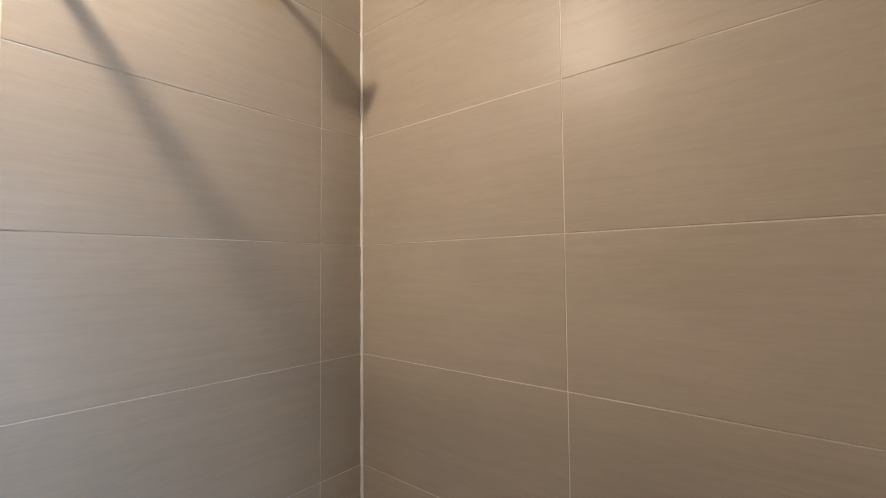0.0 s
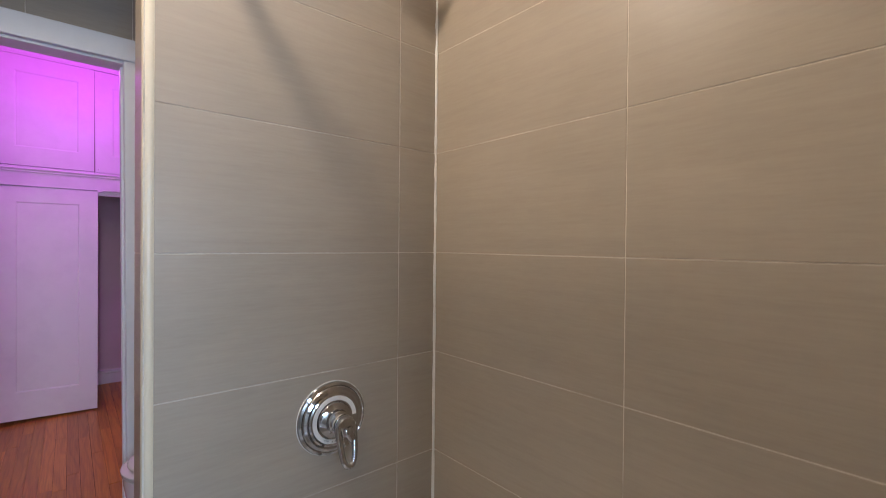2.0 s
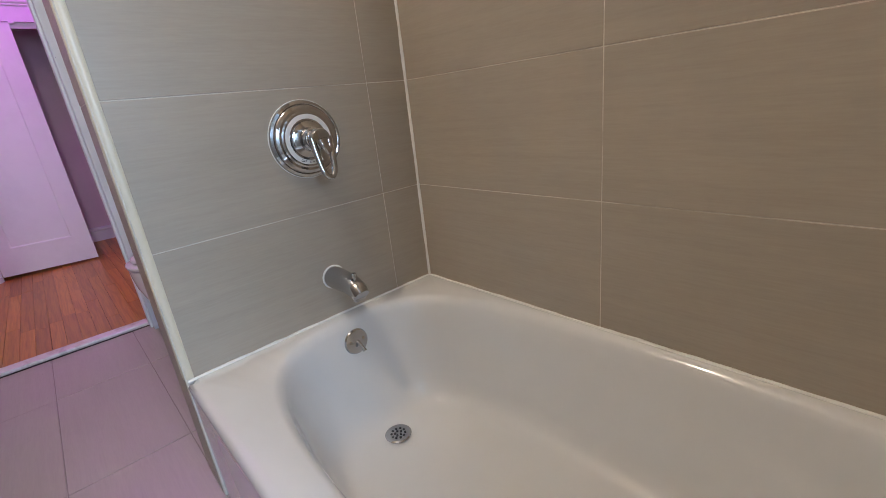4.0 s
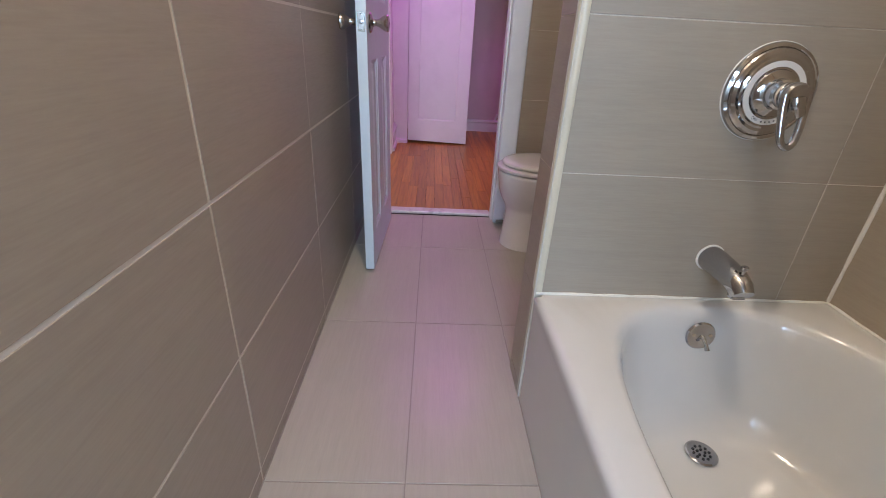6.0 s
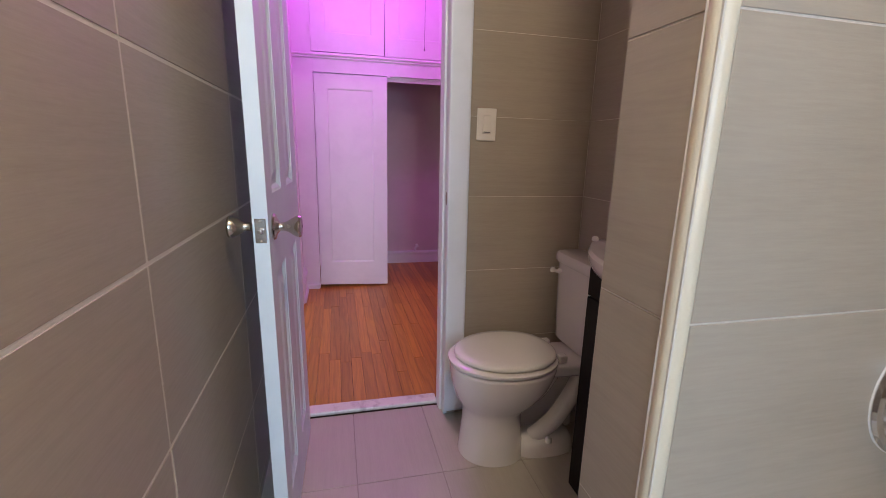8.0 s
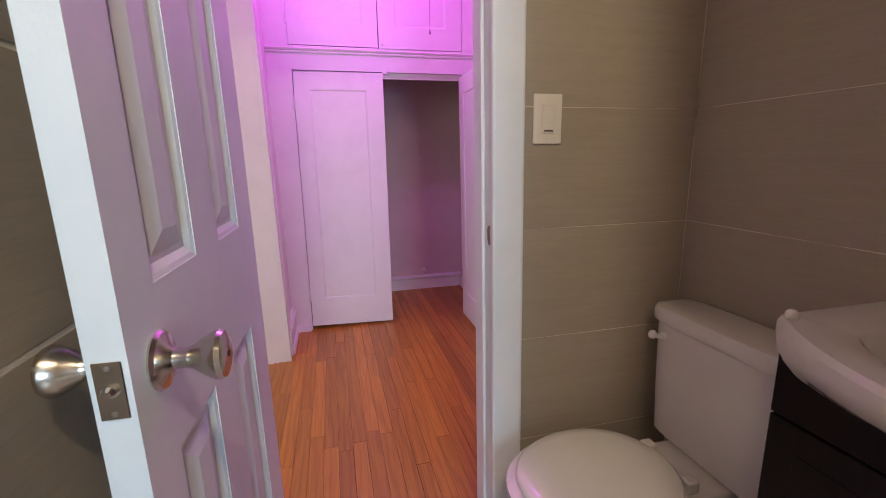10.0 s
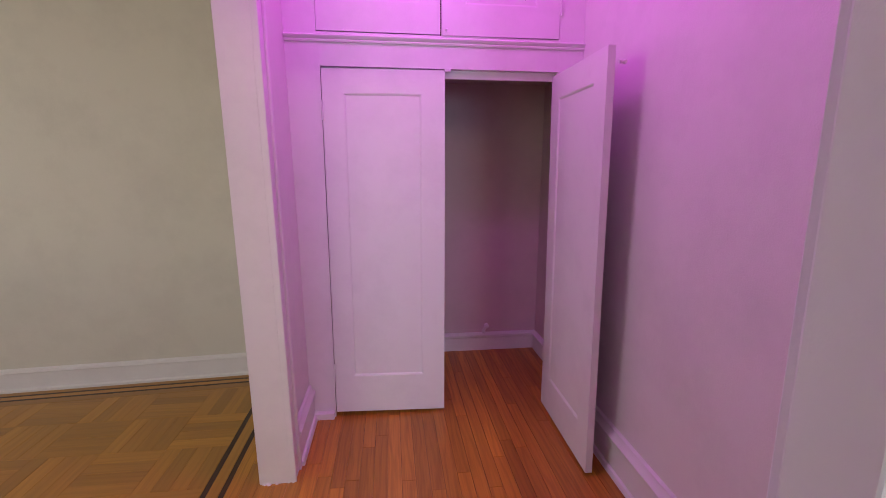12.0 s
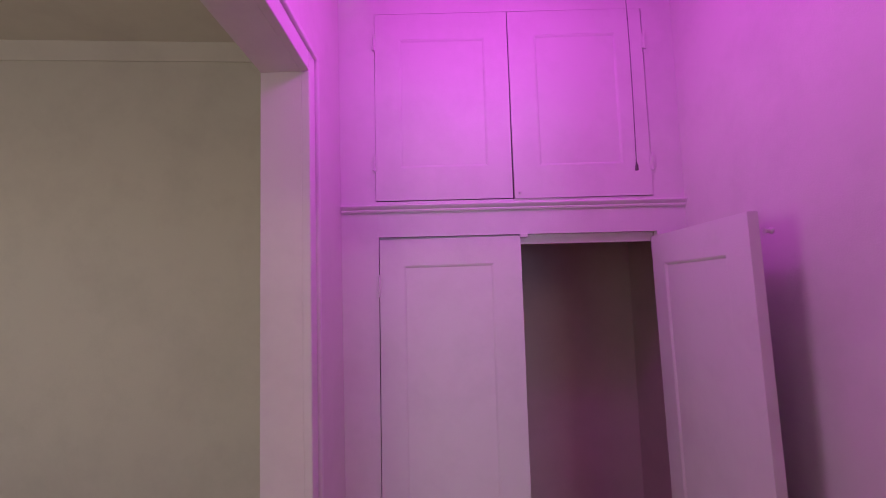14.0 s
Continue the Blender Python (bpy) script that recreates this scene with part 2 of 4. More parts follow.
def lathe(profile, segs=32, m=None, bm=None):
    """Turns (radius, height) pairs about z, then moves the result by m."""
    bm = bm or bmesh.new()
    m = m or Matrix()
    rings = [[m @ Vector((max(r, 1e-4) * math.cos(2 * math.pi * i / segs), max(r, 1e-4) * math.sin(2 * math.pi * i / segs), h))
              for i in range(segs)] for r, h in profile]
    return loft(bm, rings)


def sweep(points, radii, segs=12, bm=None, flat=1.0):
    """A round bar along a line of points; flat squeezes it sideways."""
    bm = bm or bmesh.new()
    pts = [Vector(p) for p in points]
    radii = radii if isinstance(radii, (list, tuple)) else [radii] * len(pts)
    rings, side = [], None
    for i, p in enumerate(pts):
        d = (pts[min(i + 1, len(pts) - 1)] - pts[max(i - 1, 0)]).normalized()
        ref = side if side is not None else (Vector((0, 0, 1)) if abs(d.z) < 0.9 else Vector((1, 0, 0))).cross(d).normalized()
        up = d.cross(ref).normalized()
        side = up.cross(d).normalized()
        rings.append([p + radii[i] * (side * math.cos(2 * math.pi * k / segs) * flat + up * math.sin(2 * math.pi * k / segs)) for k in range(segs)])
    return loft(bm, rings)


def curve_points(points, n=6):
    """A smooth line through the points."""
    p = [Vector(q) for q in points]
    out = []
    for i in range(len(p) - 1):
        a, b, c, d = p[max(i - 1, 0)], p[i], p[i + 1], p[min(i + 2, len(p) - 1)]
        for k in range(n):
            t = k / n
            out.append(0.5 * ((2 * b) + (c - a) * t + (2 * a - 5 * b + 4 * c - d) * t * t + (3 * b - a - 3 * c + d) * t ** 3))
    return out + [p[-1]]


def profile_run(profile, axis_pts, bm=None):
    """A moulding: the profile (out, up) carried along a straight run from a to b, out to the right-hand side given."""
    a, b, out = (Vector(v) for v in axis_pts)
    up = Vector((0, 0, 1)) if abs((b - a).normalized().z) < 0.9 else out.cross((b - a).normalized())
    bm = bm or bmesh.new()
    return loft(bm, [[q + out * o + up * u for o, u in profile] for q in (a, b)])


piece_meshes = {}


def piece(name, w, h, t, mat, parent, m, inset=0.0007):
    """One tile, plank or strip: w by h, t thick, its face at local z = 0 and its edges eased. Alike pieces share a mesh."""
    key = (name, round(w, 3), round(h, 3), t, mat.name)
    if key not in piece_meshes:
        bm = bmesh.new()
        x, y, i = w / 2, h / 2, inset
        loft(bm, [[(-x, -y, -t), (x, -y, -t), (x, y, -t), (-x, y, -t)], [(-x, -y, -i), (x, -y, -i), (x, y, -i), (-x, y, -i)],
                  [(-x + i, -y + i, 0), (x - i, -y + i, 0), (x - i, y - i, 0), (-x + i, y - i, 0)]], cap0=False)
        me = bpy.data.meshes.new(name)
        bm.to_mesh(me)
        bm.free()
        me.materials.append(mat)
        piece_meshes[key] = me
    ob = new(name, piece_meshes[key])
    ob.parent = parent
    ob.matrix_basis = m
    return ob


def laid(parent, name, origin, u, v, us, vs, gap, t, mat, skip=None):
    """Pieces between the cuts us (along u) and vs (along v) on the plane through origin."""
    o, u, v = Vector(origin), Vector(u), Vector(v)
    n = u.cross(v)
    for a0, a1 in zip(us, us[1:]):
        for b0, b1 in zip(vs, vs[1:]):
            if skip and skip((a0 + a1) / 2, (b0 + b1) / 2):
                continue
            m = Matrix((u, v, n)).transposed().to_4x4()
            m.translation = o + u * (a0 + a1) / 2 + v * (b0 + b1) / 2 + n * random.uniform(-0.0004, 0.0004)
            piece(name, a1 - a0 - gap, b1 - b0 - gap, t, mat, parent, m @ pose(0, 0, 0, random.uniform(-.06, .06), random.uniform(-.06, .06), 0))


def structure(name, bm, mat, label, category, smooth=None):
    return tagged(finish(name, bm, mat, None, "", smooth), label, category, kind="structure")


# ---------------------------------------------------------------- the large structure
CEIL, XL, XR = 2.485, -1.372, -0.05            # bathroom: ceiling, left wall, wall behind the toilet
YE, YB, YD = -2.62, -1.53, 1.31                # end of the passage, foot of the tub, wall with the door
XT = -0.080                                    # tiled face behind the toilet
PITCH = 0.3075
ROWS_Z = [0.0, 0.038] + [0.038 + PITCH * k for k in range(1, 8)] + [CEIL]
RECESS = 0.0012                                # the grout lies this far behind the tiles' faces

wall_left = structure("wall_left", boxes((XL - 0.12, XL - 0.0008, YE - 0.12, YD, 0, CEIL)), LEFT_GROUT, "long bathroom wall in beige linen-look tile", "wall")
wall_faucet = structure("wall_faucet", boxes((-0.757 + RECESS, 0.0, RECESS, 0.137, 0, CEIL)), GROUT, "tiled end wall of the tub carrying the shower fittings", "wall")
wall_tub = structure("wall_tub", boxes((RECESS, 0.12, YB - 0.12, 0.137, 0, CEIL)), GROUT, "tiled long wall beside the bathtub", "wall")
wall_toilet = structure("wall_toilet", boxes((XT + RECESS, 0.12, 0.137, YD, 0, CEIL)), GROUT, "tiled wall behind the toilet and vanity", "wall")
# opening for the door
JL, JR, HEAD = -1.312, -0.658, 2.088
YH = 1.41                                      # hall side of the door wall
wall_door = structure("wall_door", boxes((XL - 0.12, JL, YD + RECESS, YH, 0, 2.765), (JR, XR, YD + RECESS, YH, 0, 2.765), (JL, JR, YD + RECESS, YH, HEAD, 2.765)), GROUT, "tiled wall with the bathroom doorway through it", "wall")
# unseen dropped header over passage, added for shade, aligned with the tub's end wall
added_header = structure("added_header", boxes((XL + 0.002, -0.761, 0.004, 0.135, 2.375, CEIL - 0.002)), CEILING, "unseen dropped header added to shade the wall above the door", "wall")
# window ending the passage, unseen but for its daylight
WX0, WX1, WZ0, WZ1 = -1.30, -0.775, 0.92, 1.86
wall_back = structure("wall_back", boxes((XL, WX0, YE - 0.12, YE, 0, CEIL), (WX1, -0.757, YE - 0.12, YE, 0, CEIL), (WX0, WX1, YE - 0.12, YE, 0, WZ0), (WX0, WX1, YE - 0.12, YE, WZ1, CEIL)), WALL_TILE, "plain wall with a frosted window ending the passage", "wall")
wall_tub_end = structure("wall_tub_end", boxes((-0.757, RECESS, YB - 0.12, YB, 0, CEIL), (-0.757, -0.637, YE - 0.12, YB - 0.12, 0, CEIL)), WALL_TILE, "plain tiled wall at the foot of the tub", "wall")
ceiling = structure("ceiling", boxes((XL - 0.12, 0.12, YE - 0.12, YD, CEIL, CEIL + 0.1)), CEILING, "painted bathroom ceiling with faint stains", "ceiling")
floor = structure("floor", boxes((XL - 0.12, 0.12, YE - 0.12, YH - 0.04, -0.1, -0.0025)), FLOOR_GROUT, "bathroom floor in pale linen-look tile", "floor")

HX = -1.378                                    # hall side of the wall with the arch
AX, AY0, AY1, AZ = -1.497, 1.46, 2.785, 2.142  # room side of the arch, its ends and its soffit
HC, RC = 2.765, 2.80                           # ceilings of hall and room
CY = 3.235                                     # face of the built-in closet
CB = 3.985                                     # back of the closet
wall_arch = structure("wall_arch", boxes((AX, HX, AY1, CB + 0.1, 0, HC), (AX, HX, AY0 - 0.01, AY1, AZ, HC)), WHITE_WALL, "white plaster wall with a wide cased opening", "wall")
wall_hall_right = structure("wall_hall_right", boxes((XR, 0.12, YH, CY + 0.02, 0, HC)), WHITE_WALL, "white plaster wall of the small hall", "wall")
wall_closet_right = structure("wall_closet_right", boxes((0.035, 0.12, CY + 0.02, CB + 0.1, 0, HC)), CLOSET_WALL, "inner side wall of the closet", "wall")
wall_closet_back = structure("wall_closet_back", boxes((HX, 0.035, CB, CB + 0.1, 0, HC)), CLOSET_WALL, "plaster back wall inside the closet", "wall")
ceiling_hall = structure("ceiling_hall", boxes((HX, 0.12, YH, CB + 0.1, HC, HC + 0.1)), WHITE_WALL, "white plaster hall ceiling", "ceiling")
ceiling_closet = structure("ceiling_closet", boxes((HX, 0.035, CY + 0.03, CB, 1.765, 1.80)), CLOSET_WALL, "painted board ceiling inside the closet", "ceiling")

# the room beyond the arch: its far wall stands a little askew
RX0, RY0 = -4.4, 0.2
SKEW = 3.7


def askew(x, y):
    """A place in the frame of the room's far wall, whose face runs along local x through (-1.9, 3.785)."""
    return Matrix.Translation((-1.9, 3.785, 0)) @ pose(0, 0, 0, 0, 0, SKEW) @ Vector((x, y, 0))


wall_room_far = structure("wall_room_far", boxes((-2.7, 0.42, 0, 0.12, 0, RC + 0.1)), ROOM_WALL, "warm white plaster wall of the next room", "wall")
wall_room_far.matrix_basis = Matrix.Translation((-1.9, 3.785, 0)) @ pose(0, 0, 0, 0, 0, SKEW)
wall_room_left = structure("wall_room_left", boxes((RX0 - 0.12, RX0, RY0, 0.9, 0, RC), (RX0 - 0.12, RX0, 2.3, 3.9, 0, RC), (RX0 - 0.12, RX0, 0.9, 2.3, 0, 0.75), (RX0 - 0.12, RX0, 0.9, 2.3, 2.3, RC)), ROOM_WALL, "plain plaster wall with the room's added side window", "wall")
wall_room_near = structure("wall_room_near", boxes((RX0 - 0.12, -3.45, RY0 - 0.12, RY0, 0, RC), (-2.05, XL - 0.13, RY0 - 0.12, RY0, 0, RC), (-3.45, -2.05, RY0 - 0.12, RY0, 0, 0.75), (-3.45, -2.05, RY0 - 0.12, RY0, 2.3, RC)), ROOM_WALL, "plain plaster wall with the room's added window", "wall")
wall_room_side = structure("wall_room_side", boxes((XL - 0.25, XL - 0.121, RY0, YH, 0, RC)), ROOM_WALL, "plain plaster wall closing the next room", "wall")
ceiling_room = structure("ceiling_room", boxes((RX0 - 0.12, AX, RY0 - 0.12, 4.0, RC, RC + 0.1)), ROOM_WALL, "plaster ceiling of the next room", "ceiling")
floor_hall = structure("floor_hall", boxes((AX - 0.26, 0.035, YH - 0.04, CB, -0.1, -0.004)), SUBFLOOR_AND_SHADE, "hall floor of narrow orange oak boards", "floor")
floor_room = structure("floor_room", boxes((RX0, AX - 0.26, RY0, 4.0, -0.1, -0.004)), SUBFLOOR_AND_SHADE, "parquet floor with dark inlaid border lines", "floor")

# windows
window_1 = tagged(thing("window_1", "frosted window in a white frame ending the passage", "window"), kind="structure")
part("window_frame", boxes((WX0, WX0 + 0.05, YE - 0.1, YE - 0.04, WZ0, WZ1), (WX1 - 0.05, WX1, YE - 0.1, YE - 0.04, WZ0, WZ1), (WX0 + 0.05, WX1 - 0.05, YE - 0.1, YE - 0.04, WZ0, WZ0 + 0.05), (WX0 + 0.05, WX1 - 0.05, YE - 0.1, YE - 0.04, WZ1 - 0.05, WZ1)), WHITE_WOOD, window_1)
pane = part("pane", boxes((WX0 + 0.05, WX1 - 0.05, YE - 0.075, YE - 0.068, WZ0 + 0.05, WZ1 - 0.05)), FROST, window_1)
pane.visible_shadow = False
# frames round the two added room lights, both out of view
added_window_2 = tagged(thing("added_window_2", "unseen white framed window added to light the next room", "window"), kind="structure")
FY0, FY1 = RY0 - 0.08, RY0 - 0.03
part("window_frame", boxes((-3.45, -3.39, FY0, FY1, 0.75, 2.3), (-2.11, -2.05, FY0, FY1, 0.75, 2.3), (-3.39, -2.11, FY0, FY1, 0.75, 0.81), (-3.39, -2.11, FY0, FY1, 2.24, 2.3), (-3.39, -2.11, FY0, FY1, 1.5, 1.55)), WHITE_WOOD, added_window_2)

added_window_3 = tagged(thing("added_window_3", "unseen white framed side window added to light the next room", "window"), kind="structure")
FX0, FX1 = RX0 - 0.08, RX0 - 0.03
part("window_frame", boxes((FX0, FX1, 0.9, 0.96, 0.75, 2.3), (FX0, FX1, 2.24, 2.3, 0.75, 2.3), (FX0, FX1, 0.96, 2.24, 0.75, 0.81), (FX0, FX1, 0.96, 2.24, 2.24, 2.3), (FX0, FX1, 0.96, 2.24, 1.5, 1.55)), WHITE_WOOD, added_window_3)

# trim along the edge of the tub's end wall, and the caulk in its corner
edge_trim = structure("trim", sweep([(-0.7455, 0.0115, 0.350), (-0.7455, 0.0115, 1.4), (-0.7455, 0.0115, CEIL)], 0.0130, 28), TRIM_CREAM, "cream quarter-round tile trim on the wall's edge", "trim", 40)


def caulk_line(points, r):
    pts = []
    for a, b in zip(points, points[1:]):
        a, b = Vector(a), Vector(b)
        n = max(2, int((b - a).length / 0.03))
        pts += [a.lerp(b, i / n) for i in range(n)]
    pts.append(Vector(points[-1]))
    return sweep(pts, [r * random.uniform(0.75, 1.3) for _ in pts], 8)


structure("trim", caulk_line([(-0.7566, 0.0200, 0.352), (-0.7566, 0.0200, CEIL)], 0.0012), CAULK, "thin uneven caulk line along the tile trim", "caulk", 60)
corner_caulk = structure("trim", caulk_line([(-0.001, -0.001, 0.35), (-0.001, -0.001, CEIL)], 0.0048), CAULK, "uneven white caulk bead in the tiled corner", "caulk", 60)
tub_caulk = structure("trim", caulk_line([(-0.752, -0.002, 0.345), (-0.002, -0.002, 0.345), (-0.002, -1.5, 0.345)], 0.0048), CAULK, "white caulk bead between tub and tiles", "caulk", 60)
smears = bmesh.new()
for k in range(6):
    z = 0.653 + PITCH * k
    s = random.uniform(0.008, 0.018)
    lathe([(0.0, 0.0), (s * 0.8, 0.0015), (s * 0.3, 0.004), (0, 0.0045)], 10, pose(-0.001, -0.001, z + random.uniform(-.004, .004), 90, 0, random.uniform(20, 60)) , smears)
structure("trim", smears, CAULK, "small caulk smears where the joints meet", "caulk", 60)

# baseboards of the hall, closet and next room: board, cap moulding and shoe
BASE = [(0, 0), (0.034, 0), (0.034, 0.012), (0.028, 0.022), (0.019, 0.026), (0.019, 0.135), (0.027, 0.142), (0.029, 0.155), (0.022, 0.163), (0.014, 0.172), (0.012, 0.186), (0.0, 0.192)]
LOWBASE = [(0, 0), (0.026, 0), (0.026, 0.014), (0.015, 0.02), (0.015, 0.108), (0.019, 0.113), (0.016, 0.128), (0.0, 0.135)]
CLOSETBASE = [(0, 0), (0.022, 0), (0.022, 0.09), (0.03, 0.098), (0.03, 0.112), (0.02, 0.12), (0, 0.124)]


def baseboard(a, b, out, prof, label, mat=WHITE_WOOD):
    return structure("baseboard", profile_run(prof, (a, b, out)), mat, label, "baseboard", 35)


baseboard((XR, CY, 0), (XR, YH + 0.075, 0), (-1, 0, 0), BASE, "tall white moulded baseboard, thick with old paint")
baseboard((HX, AY1 + 0.085, 0), (HX, CY - 0.012, 0), (1, 0, 0), BASE, "short white moulded baseboard beside the closet")
baseboard((HX, CY, 0), (-1.262, CY, 0), (0, -1, 0), [(0, 0), (0.024, 0), (0.022, 0.03), (0.008, 0.036), (0, 0.036)], "thin white shoe moulding under the closet frame")
baseboard((0.035, CB, 0), (HX + 0.01, CB, 0), (0, -1, 0), CLOSETBASE, "white baseboard inside the closet")
baseboard((0.035, CY + 0.05, 0), (0.035, CB - 0.03, 0), (-1, 0, 0), CLOSETBASE, "white baseboard on the closet's side wall")
a, b, o = askew(0.41, 0), askew(-2.6, 0), askew(0, -1) - askew(0, 0)
baseboard(a, b, o, LOWBASE, "low white baseboard in the next room", WHITE_WALL)
structure("trim", profile_run([(0, 0), (0.012, 0.0), (0.02, 0.03), (0.05, 0.07), (0.055, 0.082), (0, 0.082)], (a + Vector((0, 0, RC - 0.082)), b + Vector((0, 0, RC - 0.082)), o)), ROOM_WALL, "slim cove moulding below the ceiling", "cornice", 35)

LEAN = Matrix.Identity(4)
LEAN[0][2] = -0.013                            # the old partition leans a little with height
wall_arch.data.transform(LEAN)

# casing of the wide opening, on the hall side: flat board with a moulded outer band
CAS = 0.078


arch_casing = tagged(thing("door_casing", "thickly painted white casing round the wide opening", "casing"), kind="structure")
part("side_board", soft_box(HX, HX + 0.016, AY1 - 0.001, AY1 + CAS - 0.022, 0, AZ + CAS, 0.003), WHITE_WOOD, arch_casing)
part("side_band", soft_box(HX, HX + 0.026, AY1 + CAS - 0.020, AY1 + CAS, 0, AZ + CAS, 0.005), WHITE_WOOD, arch_casing)
part("side_bead", soft_box(HX - 0.006, HX + 0.021, AY1 - 0.0119, AY1 - 0.001, 0, AZ - 0.011, 0.004), WHITE_WOOD, arch_casing)
part("head_board", soft_box(HX, HX + 0.016, AY0 + 0.01, AY1 - 0.003, AZ + 0.001, AZ + CAS - 0.022, 0.003), WHITE_WOOD, arch_casing)
part("head_band", soft_box(HX, HX + 0.026, AY0 + 0.01, AY1 + CAS - 0.022, AZ + CAS - 0.020, AZ + CAS, 0.005), WHITE_WOOD, arch_casing)
part("head_bead", soft_box(HX - 0.006, HX + 0.021, AY0 + 0.01, AY1 - 0.0125, AZ - 0.0119, AZ - 0.001, 0.004), WHITE_WOOD, arch_casing)
part("jamb_lining", soft_box(AX - 0.004, HX - 0.0042, AY1 - 0.012, AY1 - 0.002, 0.001, AZ - 0.0125, 0.0006), WHITE_WOOD, arch_casing)
part("soffit_lining", soft_box(AX - 0.004, HX - 0.0042, AY0 + 0.02, AY1 - 0.0025, AZ - 0.012, AZ - 0.002, 0.0006), WHITE_WOOD, arch_casing)
random.seed(8)
for k in range(6):
    r = random.uniform(0.002, 0.0065)
    x = random.uniform(AX + 0.006, HX + 0.012)
    part("paint_lump", lathe([(r * 1.6, 0.0), (r * 1.3, r * 0.5), (r * 0.6, r * 0.9), (0.0, r)], 8, pose(x, AY1 - 0.009 - random.uniform(0, 0.004), 0.0)), WHITE_WOOD, arch_casing, "dried paint lump at the foot of the jamb", 50)
for o in arch_casing.children:
    o.data.transform(LEAN)

# bathroom doorway: jambs, stops, casing, threshold
frame_1 = tagged(thing("door_frame", "white painted bathroom door frame with flat casing", "door frame"), kind="structure")
right_side = []
right_side.append(part("jamb", soft_box(JR - 0.018, JR - 0.002, YD - 0.004, YH + 0.012, 0, HEAD - 0.002, 0.002), FRAME_PAINT, frame_1))
part("jamb", soft_box(JL + 0.002, JL + 0.018, YD - 0.004, YH + 0.004, 0, HEAD - 0.002, 0.002), FRAME_PAINT, frame_1)
part("head_jamb", soft_box(JL + 0.019, JR - 0.019, YD - 0.004, YH + 0.004, HEAD - 0.02, HEAD - 0.003, 0.002), FRAME_PAINT, frame_1)
right_side.append(part("stop", soft_box(JR - 0.029, JR - 0.0185, 1.343, 1.405, 0, HEAD - 0.022, 0.003), FRAME_PAINT, frame_1))
part("stop", soft_box(JL + 0.019, JL + 0.022, 1.350, 1.412, 0, HEAD - 0.022, 0.003), FRAME_PAINT, frame_1)
right_side.append(part("casing", soft_box(JR - 0.022, JR + 0.063, YD - 0.029, YD - 0.005, 0.026, HEAD - 0.012, 0.007, 3), FRAME_PAINT, frame_1))
part("casing", soft_box(XL + 0.002, -1.327, YD - 0.020, YD - 0.005, 0, HEAD - 0.012, 0.004), FRAME_PAINT, frame_1)
part("head_casing", soft_box(XL + 0.002, JR + 0.068, YD - 0.030, YD - 0.005, HEAD - 0.010, HEAD + 0.085, 0.004), FRAME_PAINT, frame_1)
part("hall_casing", soft_box(JR + 0.015, JR + 0.10, YH + 0.005, YH + 0.018, 0, HEAD - 0.012, 0.004), FRAME_PAINT, frame_1)
random.seed(21)
chip = [(1.314 + (0.0185 + random.uniform(-0.004, 0.003)) * math.cos(a), 0.952 + (0.027 + random.uniform(-0.006, 0.004)) * math.sin(a)) for a in [2 * math.pi * k / 18 for k in range(18)]]
right_side.append(part("strike_recess", loft(bmesh.new(), [[(JR - 0.0179, y, z) for y, z in chip], [(JR - 0.0186, y, z) for y, z in chip]]), RUSTY, frame_1, "bare brown strike recess with chipped paint edges"))
right_side.append(part("strike_screw", lathe([(0.0035, 0), (0.003, 0.001), (0, 0.0012)], 8, pose(JR - 0.0186, 1.311, 0.965, 0, -90, 0)), BARE_METAL, frame_1))
right_side.append(part("nail", lathe([(0.0, 0.0), (0.0011, 0.0), (0.0010, 0.0005), (0.0, 0.0006)], 8, pose(JR - 0.0145, YD - 0.0285, 1.206, 90, 0, 0)), PRINT, frame_1, "small dark nail head"))
PLUMB = Matrix.Identity(4)
PLUMB[0][2], PLUMB[0][3] = -0.0085, 0.0055     # the latch side of the frame leans into the doorway
for o in right_side:
    o.data.transform(PLUMB)
threshold = structure("threshold", soft_box(JL + 0.024, JR - 0.02, 1.390, 1.458, 0, 0.018, 0.006), MARBLE, "worn pale marble door threshold", "threshold")


# ---------------------------------------------------------------- doors
def panel_door(door, w, h, t, cuts_x, cuts_z, mat, raised, slope, rec=0.009):
    """A framed door in local x (0..w), z (0..h), faces at y = -t/2 and t/2. cuts: the panels' spans."""
    zs, xs = [0.0] + [v for c in cuts_z for v in c] + [h], [0.0] + [v for c in cuts_x for v in c] + [w]
    for x0, x1 in zip(xs[::2], xs[1::2]):
        part("stile", boxes((x0, x1, -t / 2, t / 2, 0, h)), mat, door)
    for z0, z1 in zip(zs[::2], zs[1::2]):
        for x0, x1 in cuts_x:
            part("rail", boxes((x0, x1, -t / 2, t / 2, z0, z1)), mat, door)
    for x0, x1 in cuts_x:
        for z0, z1 in cuts_z:
            bm = box(bmesh.new(), x0, x1, -t / 2 + rec, t / 2 - rec, z0, z1)
            for s in (-1, 1):
                f, r = s * (t / 2 - 0.001), s * (t / 2 - rec)
                ring = lambda i, y: [(x0 + i, y, z0 + i), (x1 - i, y, z0 + i), (x1 - i, y, z1 - i), (x0 + i, y, z1 - i)]
                loft(bm, [ring(0, f), ring(slope * 0.45, s * (t / 2 - rec * 0.35)), ring(slope, r + s * 0.0003)], False, False)
                if raised:
                    loft(bm, [ring(slope + 0.008, r + s * 0.0004), ring(slope + 0.034, s * (t / 2 - 0.002))], False, True)
            part("panel", bm, mat, door)


